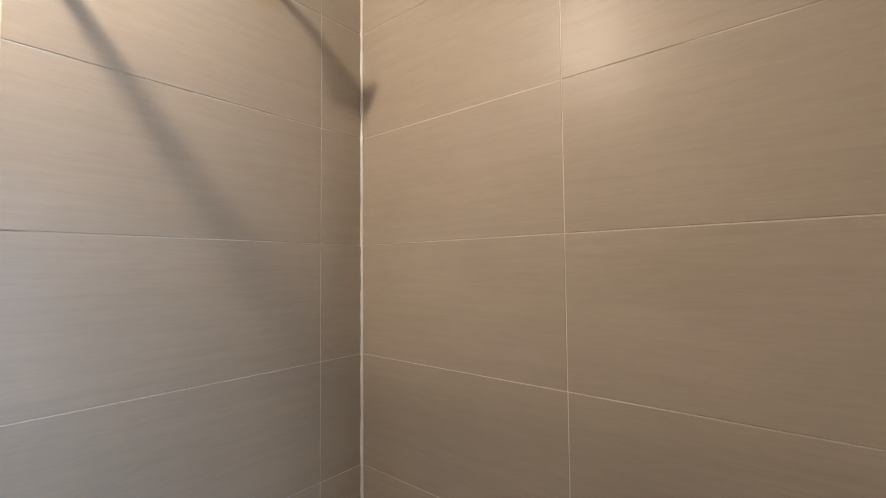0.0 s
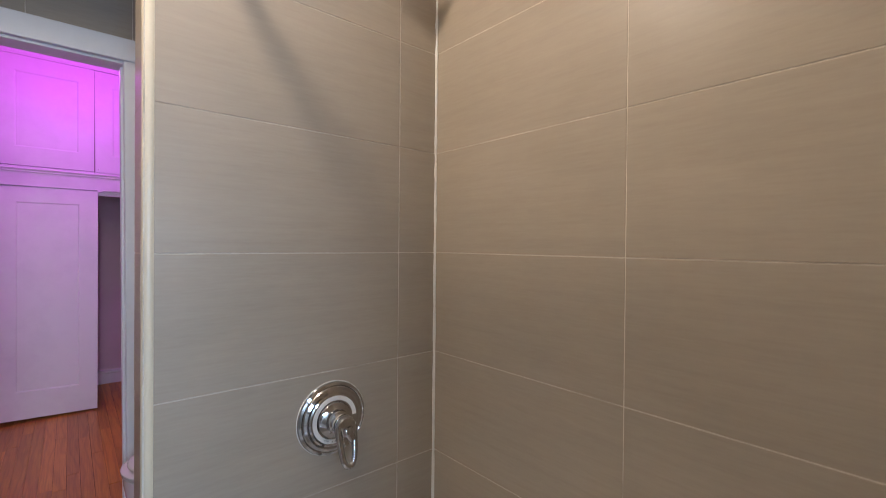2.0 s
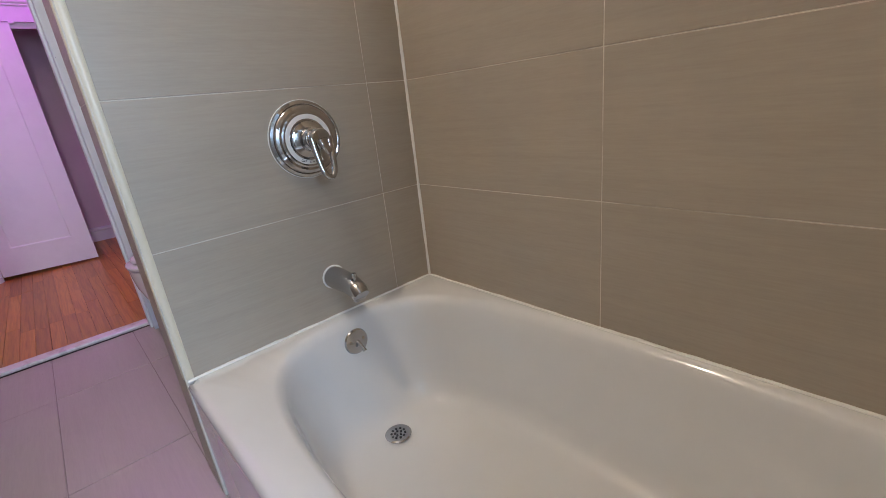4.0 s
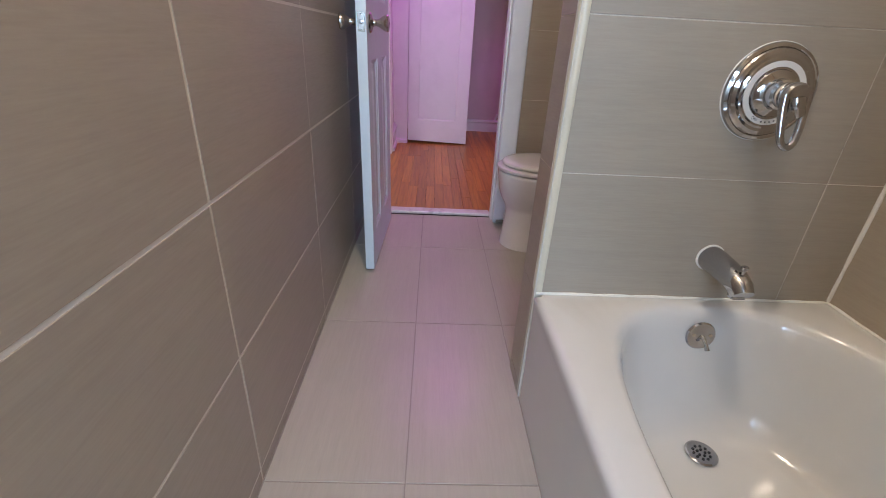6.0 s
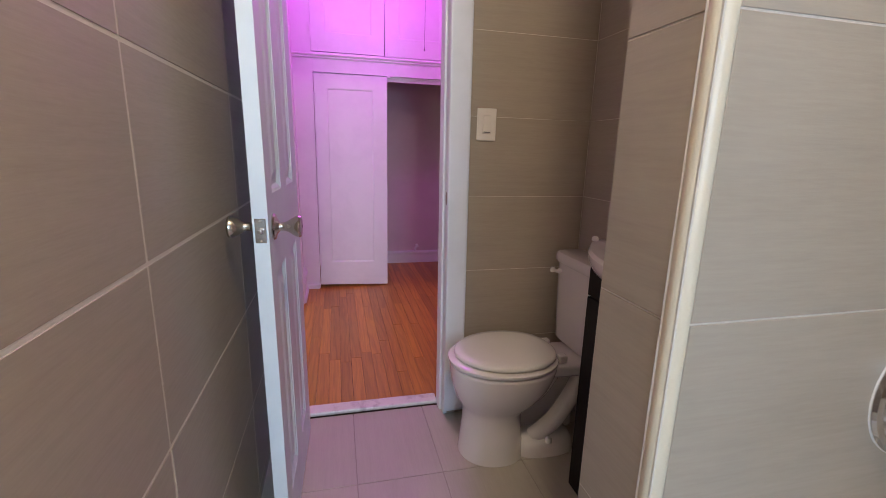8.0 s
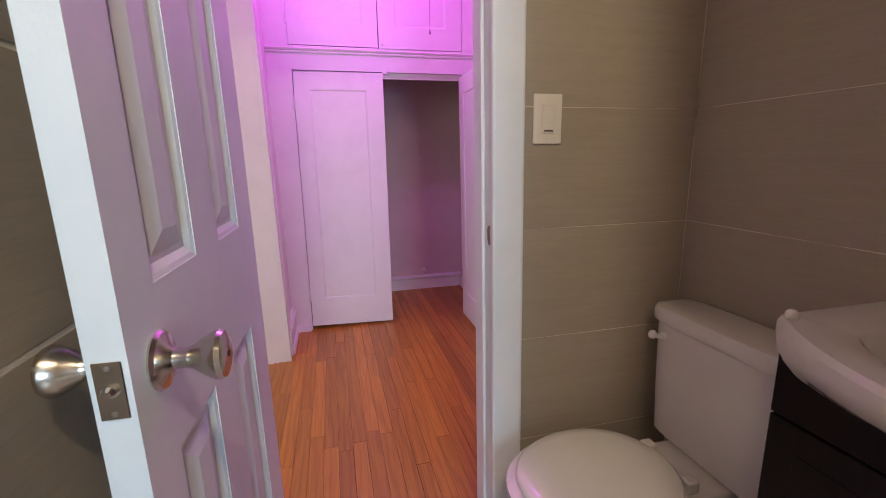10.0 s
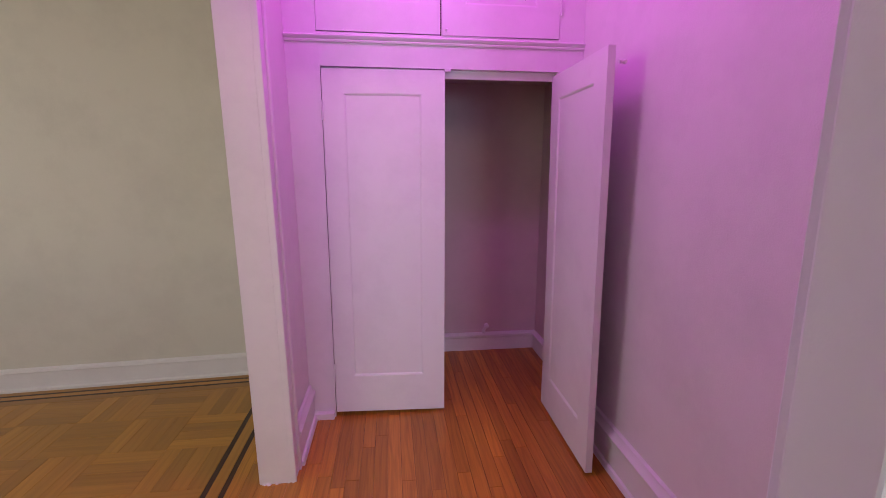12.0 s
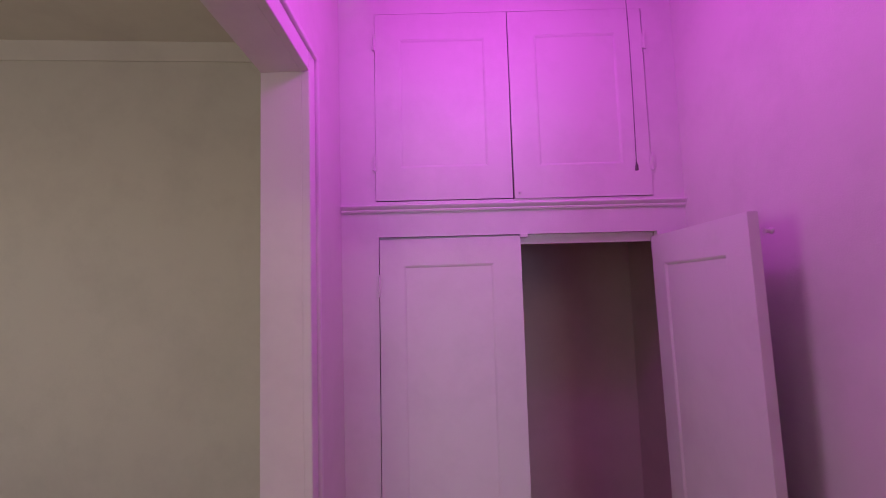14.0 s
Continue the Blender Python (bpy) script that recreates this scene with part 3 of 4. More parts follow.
# the bathroom's six-panel door, standing open against the wall
door_1 = tagged(thing("door_1", "open white six-panel bathroom door with satin knobs", "door", -1.255, 1.304, 0.01, -91.6), kind="structure")
DW = 0.597
panel_door(door_1, DW, 2.045, 0.035, [(0.122, 0.264), (0.376, 0.520)], [(0.16, 0.815), (1.013, 1.60), (1.70, 1.91)], COOL_LIT_DOOR, True, 0.016)
KNOB = [(0.0, 0.0), (0.031, 0.0), (0.033, 0.003), (0.030, 0.007), (0.017, 0.011), (0.0115, 0.016), (0.0105, 0.026), (0.013, 0.034), (0.021, 0.046), (0.0265, 0.056), (0.0275, 0.061), (0.0255, 0.066), (0.018, 0.0685), (0.0, 0.069)]
for s in (1, -1):
    k = part("knob", lathe(KNOB, 28, pose(DW - 0.06, s * 0.0178, 0.932, -90 * s, 0, 0)), NICKEL, door_1, "satin nickel tulip knob", 30)
    part("keyhole", lathe([(0, 0.0692), (0.0035, 0.0692), (0.0035, 0.0698), (0, 0.0698)], 10, pose(DW - 0.06, s * 0.0178, 0.932, -90 * s, 0, 0)), PRINT, k)
latch = part("latch_plate", soft_box(DW + 0.0002, DW + 0.0022, -0.0125, 0.0125, 0.903, 0.961, 0.0008, 1), NICKEL, door_1, "bright latch plate on the door's edge")
part("latch_bolt", lathe([(0.007, 0), (0.007, 0.004), (0.0045, 0.009), (0, 0.0095)], 12, pose(DW + 0.002, 0, 0.932, 0, 90, 0)), NICKEL, latch)
for z in (0.955, 0.909):
    part("screw", lathe([(0.0032, 0), (0.0026, 0.001), (0, 0.0012)], 8, pose(DW + 0.002, 0, z, 0, 90, 0)), BARE_METAL, latch)

HANG = Matrix.Identity(4)
HANG[1][2], HANG[1][3] = -0.009, 0.006         # the door hangs a little out of plumb
for o in door_1.children_recursive:
    o.data.transform(HANG)


# ---------------------------------------------------------------- bathtub and shower fittings
def stadium(a, y0, y1, z, n, angles, cx=-0.347):
    cy, b = (y0 + y1) / 2, (y0 - y1) / 2
    out = []
    for t in angles:
        c, s = math.cos(t), math.sin(t)
        r = (abs(c / a) ** n + abs(s / b) ** n) ** (-1 / n)
        out.append((cx + r * c, cy + r * s, z))
    return out


def rect_ring(x0, x1, y0, y1, z, angles, cx=-0.347):
    cy = (y0 + y1) / 2
    out = []
    for t in angles:
        c, s = math.cos(t), math.sin(t)
        r = min((x1 - cx) / c if c > 1e-9 else ((x0 - cx) / c if c < -1e-9 else 1e9), (y1 - cy) / s if s > 1e-9 else ((y0 - cy) / s if s < -1e-9 else 1e9))
        out.append((cx + r * c, cy + r * s, z))
    return out


bathtub = thing("bathtub", "white enamelled alcove bathtub, clean and empty", "bathtub", -0.38, -0.76, 0)
TB = Vector((0.38, 0.76, 0))
ang = sorted([2 * math.pi * i / 120 for i in range(120)] + [math.atan2(sy * 0.757, dx) % (2 * math.pi) for dx in (0.344, -0.409) for sy in (1, -1)])
X0, X1, Y0, Y1 = -0.756, -0.003, -1.517, -0.003
rings = [rect_ring(X0 + 0.004, X1, Y0, Y1, 0.0, ang), rect_ring(X0 + 0.002, X1, Y0, Y1, 0.29, ang), rect_ring(X0 + 0.001, X1, Y0, Y1, 0.318, ang), rect_ring(X0, X1, Y0, Y1, 0.331, ang),
         rect_ring(X0 + 0.003, X1, Y0, Y1, 0.339, ang), rect_ring(X0 + 0.010, X1 - 0.001, Y0 + 0.001, Y1 - 0.001, 0.3445, ang), rect_ring(X0 + 0.022, X1 - 0.004, Y0 + 0.004, Y1 - 0.004, 0.346, ang)]
for av, ya, yb, zv in ((0.335, -0.030, -1.47, 0.344), (0.328, -0.038, -1.46, 0.341), (0.320, -0.046, -1.45, 0.333), (0.314, -0.053, -1.44, 0.318), (0.308, -0.060, -1.425, 0.29), (0.296, -0.075, -1.39, 0.22), (0.283, -0.092, -1.34, 0.15),
                       (0.270, -0.110, -1.29, 0.095), (0.255, -0.128, -1.25, 0.062), (0.235, -0.148, -1.215, 0.042), (0.205, -0.172, -1.18, 0.033), (0.15, -0.22, -1.12, 0.030), (0.06, -0.40, -0.90, 0.028)):
    rings.append(stadium(av, ya, yb, zv, 3.3, ang))
bm = loft(bmesh.new(), rings)
bmesh.ops.translate(bm, verts=bm.verts, vec=TB)
tub_body = part("tub_shell", bm, ENAMEL, bathtub, "", 50)
drain = part("drain", lathe([(0.0, 0.0), (0.036, 0.0), (0.037, 0.002), (0.033, 0.0045), (0.026, 0.0035), (0.0, 0.0032)], 32, pose(-0.348, -0.205, 0.033) @ Matrix.Translation(TB)), CHROME, bathtub, "chrome drain strainer", 30)
holes = bmesh.new()
for r, n in ((0.009, 5), (0.019, 10)):
    for i in range(n):
        a = 2 * math.pi * i / n
        lathe([(0.0032, 0.0036), (0.0032, 0.0042), (0, 0.0042)], 8, pose(-0.348 + r * math.cos(a), -0.205 + r * math.sin(a), 0.0335) @ Matrix.Translation(TB), holes)
part("drain_holes", holes, DARK_RUBBER, drain, "dark strainer holes")
ovm = Matrix.Translation(TB) @ pose(-0.349, -0.064, 0.279, 84, 0, 0)
overflow = part("overflow_plate", lathe([(0.0, 0.0), (0.036, 0.0), (0.037, 0.003), (0.034, 0.007), (0.022, 0.0095), (0.0, 0.0105)], 32, ovm), CHROME, bathtub, "chrome overflow plate with trip lever", 30)
part("trip_lever", sweep([ovm @ Vector(p) for p in ((0.0, 0.002, 0.006), (0.001, -0.003, 0.018), (0.003, -0.012, 0.027), (0.005, -0.024, 0.033))], [0.0055, 0.0048, 0.0042, 0.0062], 10), CHROME, overflow, "", 40)
for x in (-0.02, 0.02):
    part("screw", lathe([(0.0045, 0.009), (0.004, 0.0112), (0, 0.012)], 10, ovm @ pose(x, 0.004, 0)), BARE_METAL, overflow)


def on_faucet_wall(x, z, y=0.0):
    """Local z points out of the wall, towards the tub; local y is up."""
    return pose(x, y, z, 90, 0, 0)


valve = thing("shower_valve", "polished chrome round shower valve with loop lever", "shower valve", -0.346, 0.0, 0.838)
W = on_faucet_wall(0, 0)
part("escutcheon", lathe([(0.0, 0.0), (0.094, 0.0), (0.096, 0.003), (0.094, 0.008), (0.088, 0.011), (0.086, 0.010), (0.083, 0.014), (0.076, 0.017), (0.070, 0.0165), (0.066, 0.0185), (0.0, 0.0185)], 64, W @ Matrix.Diagonal((0.985, 0.985, 1.0, 1.0))), CHROME, valve, "", 25)
ringbm = bmesh.new()
loft(ringbm, [[W @ Vector((r * math.cos(t), r * math.sin(t), h)) for r, h in ((0.050, 0.0183), (0.050, 0.0196), (0.061, 0.0196), (0.061, 0.0183))] for t in [radians(-62 - 296 * i / 60) for i in range(61)]])
part("dial_ring", ringbm, PLASTIC, valve, "white plastic temperature ring")
dots = bmesh.new()
for i in range(4):
    t = radians(-98 + 9 * i)
    lathe([(0.0017, 0.0197), (0.0017, 0.0201), (0, 0.0201)], 8, W @ pose(0.0555 * math.cos(t), 0.0555 * math.sin(t), 0), dots)
part("dial_marks", dots, PRINT, valve, "small black marks on the ring")
word = bpy.data.curves.new("off_word", "FONT")
word.body, word.size, word.align_x, word.align_y = "OFF", 0.0085, "CENTER", "CENTER"
word_ob = bpy.data.objects.new("off_word", word)
word_mesh = bpy.data.meshes.new_from_object(word_ob)
word_mesh.transform(W @ pose(0.0555 * math.cos(radians(-116)), 0.0555 * math.sin(radians(-116)), 0.0199, 0, 0, -26))
word_mesh.materials.clear()
word_mesh.materials.append(PRINT)
bpy.data.objects.remove(word_ob)
letters = new("dial_lettering", word_mesh)
letters.parent = valve
part("caulk_ring", lathe([(0.092, 0.0003), (0.0960, 0.0004), (0.0956, 0.0010), (0.093, 0.002)], 48, W), CAULK, valve, "white caulk smeared round the valve plate", 40)
part("hub", lathe([(0.046, 0.0185), (0.044, 0.023), (0.034, 0.027), (0.030, 0.030), (0.028, 0.045), (0.024, 0.048), (0.0235, 0.052)], 40, W), CHROME, valve, "", 25)
part("collar", lathe([(0.0225, 0.051), (0.0225, 0.060), (0.0, 0.060)], 32, W), PLASTIC, valve, "white plastic collar")
lever = bmesh.new()
lathe([(0.023, 0.058), (0.026, 0.062), (0.0265, 0.078), (0.023, 0.084), (0.012, 0.087), (0, 0.0875)], 32, W, lever)
loop = [(-0.021, 0.004, 0.078), (-0.020, -0.022, 0.082), (-0.0185, -0.052, 0.090), (-0.015, -0.076, 0.096), (-0.007, -0.088, 0.099), (0.004, -0.089, 0.099), (0.013, -0.078, 0.096), (0.018, -0.052, 0.090), (0.0205, -0.022, 0.082), (0.021, 0.004, 0.078)]
sweep([W @ Vector(p) for p in curve_points(loop, 4)], [0.0098 - 0.0028 * math.sin(math.pi * k / 36) for k in range(37)], 12, lever, 0.8)
sweep([W @ Vector(p) for p in curve_points([(-0.0, 0.0, 0.086), (0.004, -0.018, 0.091), (0.014, -0.034, 0.088)], 4)], [0.013] * 4 + [0.010] * 4 + [0.005], 12, lever, 0.5)
part("lever", lever, CHROME, valve, "chrome loop lever hanging down", 40)

spout = thing("tub_spout", "chrome tub spout with a diverter pull", "tub spout", -0.346, 0.0, 0.462)
part("caulk_ring", lathe([(0.0335, 0.0005), (0.034, 0.003), (0.032, 0.005), (0.0, 0.005)], 28, W), CAULK, spout, "white caulk ring round the spout", 40)
sp = [(0, 0, 0.004), (0, 0, 0.03), (0, -0.001, 0.07), (0, -0.004, 0.10), (0, -0.012, 0.125), (0, -0.024, 0.138)]
rr = [0.031, 0.031, 0.029, 0.0275, 0.0255, 0.022]
spb = bmesh.new()
seg = 28
ringsp = []
for (x, y, zz), r in zip(sp, rr):
    tilt = -max(0.0, (zz - 0.09)) * 14
    ringsp.append([W @ (Vector((0, y, zz)) + Matrix.Rotation(-tilt, 3, "X") @ Vector((r * math.cos(2 * math.pi * k / seg), r * math.sin(2 * math.pi * k / seg), 0))) for k in range(seg)])
loft(spb, ringsp)
part("spout_body", spb, CHROME, spout, "", 40)
part("outlet", soft_box(-0.017, 0.017, -0.132, -0.112, -0.040, -0.020, 0.005), CHROME, spout, "", 40)
part("diverter_pull", lathe([(0.0035, 0.0), (0.0035, 0.012), (0.0075, 0.014), (0.0075, 0.021), (0.004, 0.023), (0, 0.0235)], 16, pose(0, -0.116, 0.014, 0, 0, 0)), CHROME, spout, "", 40)

shower = thing("shower_fixture", "chrome shower head on a bent arm, dark spray face", "shower head", -0.347, 0.0, 2.215)
part("flange", lathe([(0.0, 0.0), (0.035, 0.0), (0.036, 0.002), (0.032, 0.007), (0.017, 0.013), (0.0105, 0.015), (0.0, 0.015)], 32, W), CHROME, shower, "", 30)
part("arm", sweep(curve_points([(0, 0, 0), (0, -0.035, 0.003), (0.002, -0.062, -0.006), (0.008, -0.084, -0.030), (0.011, -0.090, -0.042)], 5), 0.0098, 14), CHROME, shower, "", 40)
part("swivel", lathe([(0.0, -0.014), (0.011, -0.012), (0.015, -0.003), (0.014, 0.006), (0.010, 0.012), (0, 0.013)], 20, pose(0.011, -0.091, -0.042)), CHROME, shower, "", 40)
hm = look((0.012, -0.092, -0.047), (-0.005, -0.165, -0.115)) @ Matrix.Scale(0.96, 4)
part("head", lathe([(0.012, 0.004), (0.0165, -0.006), (0.020, -0.014), (0.034, -0.028), (0.044, -0.038), (0.0465, -0.045), (0.046, -0.051), (0.042, -0.0525), (0.0, -0.0525)], 40, hm), CHROME, shower, "", 30)
face = part("spray_face", lathe([(0.0405, -0.0524), (0.040, -0.0545), (0.0, -0.0555)], 40, hm), DARK_RUBBER, shower, "dark grey spray face with nozzles", 30)
noz = bmesh.new()
for r, n in ((0.010, 6), (0.021, 12), (0.033, 16)):
    for i in range(n):
        t = 2 * math.pi * i / n
        lathe([(0.0016, -0.0545), (0.0012, -0.0568), (0, -0.0570)], 6, hm @ pose(r * math.cos(t), r * math.sin(t), 0), noz)
part("nozzles", noz, NOZZLE, face)

rod = thing("curtain_rod", "worn chrome shower curtain rod with round flange", "curtain rod", -0.704, 0.0, 2.063)
part("flange", lathe([(0.0, 0.0), (0.030, 0.0), (0.031, 0.003), (0.027, 0.007), (0.0185, 0.010), (0.0175, 0.026), (0.0, 0.026)], 32, W), CHROME, rod, "", 30)
part("tube", sweep([(0, -0.004, 0), (-0.004, -0.5, 0.012), (-0.006, -1.0, 0.012), (-0.004, -1.525, 0.0)], 0.0125, 24), worn_metal("scuffed_chrome", (0.62, 0.58, 0.54), 0.14), rod, "", 40)
part("end_flange", lathe([(0.0, 0.0), (0.030, 0.0), (0.031, 0.003), (0.0185, 0.010), (0.0175, 0.026), (0.0, 0.026)], 32, pose(-0.004, -1.529, 0, -90, 0, 0)), CHROME, rod, "", 30)

ceiling_lamp = thing("ceiling_lamp", "small round ceiling lamp holder over the passage", "ceiling lamp", BATH_LAMP[0], BATH_LAMP[1], CEIL)
part("base", lathe([(0.0, 0.0), (0.05, 0.0), (0.05, -0.008), (0.03, -0.016), (0.0, -0.016)], 28), PLASTIC, ceiling_lamp, "", 30)
hall_lamp = thing("pendant_lamp", "small white pendant lamp holder under the hall ceiling", "pendant lamp", HALL_LAMP[0], HALL_LAMP[1], HC)
part("canopy", lathe([(0.0, 0.0), (0.055, 0.0), (0.056, -0.004), (0.050, -0.016), (0.012, -0.026), (0.0, -0.027)], 32), PLASTIC, hall_lamp, "", 30)
part("stem", sweep([(0, 0, -0.024), (0, 0, -0.12), (0, 0, -0.20)], 0.006, 10), PLASTIC, hall_lamp, "", 40)
part("socket", lathe([(0.0, -0.198), (0.018, -0.198), (0.021, -0.203), (0.021, -0.234), (0.0, -0.234)], 20), PLASTIC, hall_lamp, "", 30)
cord = thing("pull_cord", "thin dark pull cord hanging from the hall ceiling", "pull cord", -0.54, 2.557, HC)
part("eyelet", lathe([(0.0, 0.0), (0.009, 0.0), (0.008, -0.004), (0.003, -0.008), (0.0, -0.012)], 12), BARE_METAL, cord)
part("string", sweep(curve_points([(0.0, 0.0, -0.008), (-0.001, 0.001, -0.15), (-0.003, 0.0, -0.4), (0.002, 0.0, -0.7), (0.0, 0.0, -1.0)], 4), 0.0010, 6), STRING, cord, "", 60)
part("string_knob", lathe([(0, -1.016), (0.0045, -1.014), (0.0035, -1.004), (0.0015, -0.995), (0, -0.995)], 10), STRING, cord)


# ---------------------------------------------------------------- toilet and vanity
def ellipse(cx, cy, rx, ry, z, n=40, egg=0.0, p=2.0):
    """An oval; egg pulls the front (towards -x) longer and narrower."""
    out = []
    for i in range(n):
        t = 2 * math.pi * i / n
        c, s = math.cos(t), math.sin(t)
        r = (abs(c) ** p + abs(s) ** p) ** (-1 / p)
        x, y = rx * c * r, ry * s * r
        out.append((cx + x, cy + y * (1 + egg * c), z))
    return out


TY = 1.062
toilet = thing("toilet", "white china toilet with closed lid and tank", "toilet", -0.45, TY, 0)
TO = Vector((0.45, 0, 0))
TH = 0.955                                     # height of the china against the usual


def at_toilet(bm):
    bmesh.ops.translate(bm, verts=bm.verts, vec=TO)
    bmesh.ops.scale(bm, verts=bm.verts, vec=(1, 1, TH))
    return bm


bowl = [(-0.540, 0.126, 0.122, 0.0), (-0.540, 0.125, 0.121, 0.012), (-0.540, 0.120, 0.115, 0.06), (-0.541, 0.113, 0.107, 0.14), (-0.540, 0.113, 0.106, 0.19), (-0.531, 0.132, 0.117, 0.215), (-0.521, 0.162, 0.139, 0.252),
        (-0.512, 0.186, 0.158, 0.30), (-0.507, 0.198, 0.168, 0.345), (-0.505, 0.203, 0.173, 0.375), (-0.505, 0.203, 0.173, 0.386), (-0.505, 0.197, 0.168, 0.391)]
part("bowl", at_toilet(loft(bmesh.new(), [ellipse(c, 0, a, b, z, egg=0.05, p=2.15) for c, a, b, z in bowl])), CERAMIC, toilet, "", 50)
part("rear_deck", at_toilet(loft(bmesh.new(), [ellipse(-0.235, 0, 0.115, w, z, p=4.5) for w, z in ((0.072, 0.325), (0.09, 0.343), (0.102, 0.360), (0.106, 0.379), (0.103, 0.388), (0.097, 0.391))])), CERAMIC, toilet, "", 50)
part("foot", at_toilet(loft(bmesh.new(), [ellipse(-0.335, 0, rx, ry, z, p=3.0) for rx, ry, z in ((0.13, 0.108, 0.0), (0.13, 0.108, 0.012), (0.122, 0.10, 0.045), (0.11, 0.088, 0.06), (0.09, 0.06, 0.066))])), CERAMIC, toilet, "", 50)
part("trapway", at_toilet(sweep(curve_points([(-0.18, -0.03, 0.31), (-0.225, -0.048, 0.245), (-0.265, -0.056, 0.185), (-0.305, -0.058, 0.13), (-0.345, -0.052, 0.09), (-0.375, -0.04, 0.055)], 8), 0.035, 20)), CERAMIC, toilet, "", 60)
part("trapway_bend", at_toilet(sweep(curve_points([(-0.46, -0.015, 0.20), (-0.40, -0.026, 0.225), (-0.35, -0.026, 0.265), (-0.30, -0.015, 0.33)], 8), 0.032, 20)), CERAMIC, toilet, "", 60)
part("web", at_toilet(soft_box(-0.46, -0.18, 0.012, 0.06, 0.03, 0.33, 0.015)), CERAMIC, toilet, "", 50)
part("bolt_cap", at_toilet(lathe([(0.014, 0.0), (0.014, 0.012), (0.009, 0.02), (0, 0.022)], 16, pose(-0.335, -0.088, 0.055))), PLASTIC, toilet, "", 40)
part("seat", at_toilet(loft(bmesh.new(), [ellipse(-0.507, 0, a, b, z, egg=0.05, p=2.1) for a, b, z in ((0.188, 0.160, 0.392), (0.192, 0.163, 0.396), (0.206, 0.177, 0.397), (0.208, 0.179, 0.401), (0.208, 0.179, 0.408), (0.202, 0.173, 0.4125))])), PLASTIC, toilet, "", 50)
part("lid", at_toilet(loft(bmesh.new(), [ellipse(-0.500, 0, a, b, z, egg=0.05, p=2.1) for a, b, z in ((0.172, 0.146, 0.413), (0.175, 0.149, 0.4185), (0.190, 0.163, 0.419), (0.193, 0.165, 0.422), (0.192, 0.164, 0.430), (0.185, 0.158, 0.436), (0.155, 0.132, 0.440), (0.08, 0.07, 0.442))])), PLASTIC, toilet, "closed white seat lid", 50)
for y in (-0.07, 0.07):
    part("hinge", at_toilet(soft_box(-0.315, -0.282, y - 0.016, y + 0.016, 0.391, 0.425, 0.006)), PLASTIC, toilet)
tank_rings = [ellipse(-0.152, 0.0, a, b, z, 48, p=6) for a, b, z in ((0.054, 0.160, 0.392), (0.063, 0.172, 0.40), (0.066, 0.180, 0.52), (0.069, 0.186, 0.735))]
tank = part("tank", at_toilet(loft(bmesh.new(), tank_rings)), CERAMIC, toilet, "", 40)
part("tank_lid", at_toilet(loft(bmesh.new(), [ellipse(-0.157, 0.0, a, b, z, 48, p=6) for a, b, z in ((0.069, 0.188, 0.7355), (0.074, 0.195, 0.743), (0.0745, 0.196, 0.768), (0.069, 0.190, 0.780), (0.054, 0.174, 0.7835))])), CERAMIC, toilet, "", 40)
lev = bmesh.new()
lathe([(0.012, 0.0), (0.012, 0.008), (0.008, 0.014), (0, 0.015)], 16, Matrix.Translation(TO) @ pose(-0.2205, 0.135, 0.700, 0, -90, 0), lev)
sweep([Vector(p) + TO for p in curve_points([(-0.231, 0.135, 0.700), (-0.239, 0.136, 0.701), (-0.251, 0.139, 0.705), (-0.261, 0.141, 0.710)], 4)], [0.008] * 7 + [0.0105, 0.0125, 0.013, 0.0125, 0.011, 0.007], 10, lev)
bmesh.ops.scale(lev, verts=lev.verts, vec=(1, 1, TH))
part("flush_lever", lev, PLASTIC, toilet, "white flush lever", 50)

vanity = thing("vanity_cabinet", "narrow espresso-dark bathroom vanity cabinet", "vanity", -0.187, 0.49, 0)
part("body", soft_box(-0.135, 0.104, -0.32, 0.32, 0.0, 0.70, 0.003), ESPRESSO, vanity)
for y0, y1 in ((-0.32, -0.302), (0.302, 0.32)):
    part("side_panel", soft_box(-0.135, 0.104, y0, y1, 0.7005, 0.828, 0.002), ESPRESSO, vanity)
for y0, y1 in ((-0.316, -0.002), (0.002, 0.316)):
    d = part("door", soft_box(-0.153, -0.136, y0, y1, 0.012, 0.70, 0.003), ESPRESSO, vanity)
    part("inset_panel", soft_box(-0.1545, -0.1531, y0 + 0.05, y1 - 0.05, 0.15, 0.65, 0.0005, 1), ESPRESSO, d)
part("drawer_front", soft_box(-0.153, -0.136, -0.316, 0.316, 0.704, 0.822, 0.003), ESPRESSO, vanity)
basin = thing("wash_basin", "white bow-front wash basin on the dark vanity", "wash basin", -0.187, 0.49, 0.829)


def bow(d, z, inset=0.0):
    """Outline of the basin top: straight at the back, bowed towards the passage."""
    pts = []
    for i in range(25):
        t = -1 + 2 * i / 24
        pts.append((-0.148 + inset - d * (1 - abs(t) ** 2.2), t * (0.33 - inset), z))
    return [(0.104, 0.33 - inset, z)] + pts[::-1] + [(0.104, -0.33 + inset, z)]


def bowl_ring(rx, ry, z):
    """An oval seen from the bowl's middle at the same bearings as the outline."""
    out = []
    for x, y, _ in bow(0.13, 0.0):
        t = math.atan2(y / ry, (x + 0.085) / rx)
        out.append((-0.085 + rx * math.cos(t), ry * math.sin(t), z))
    return out


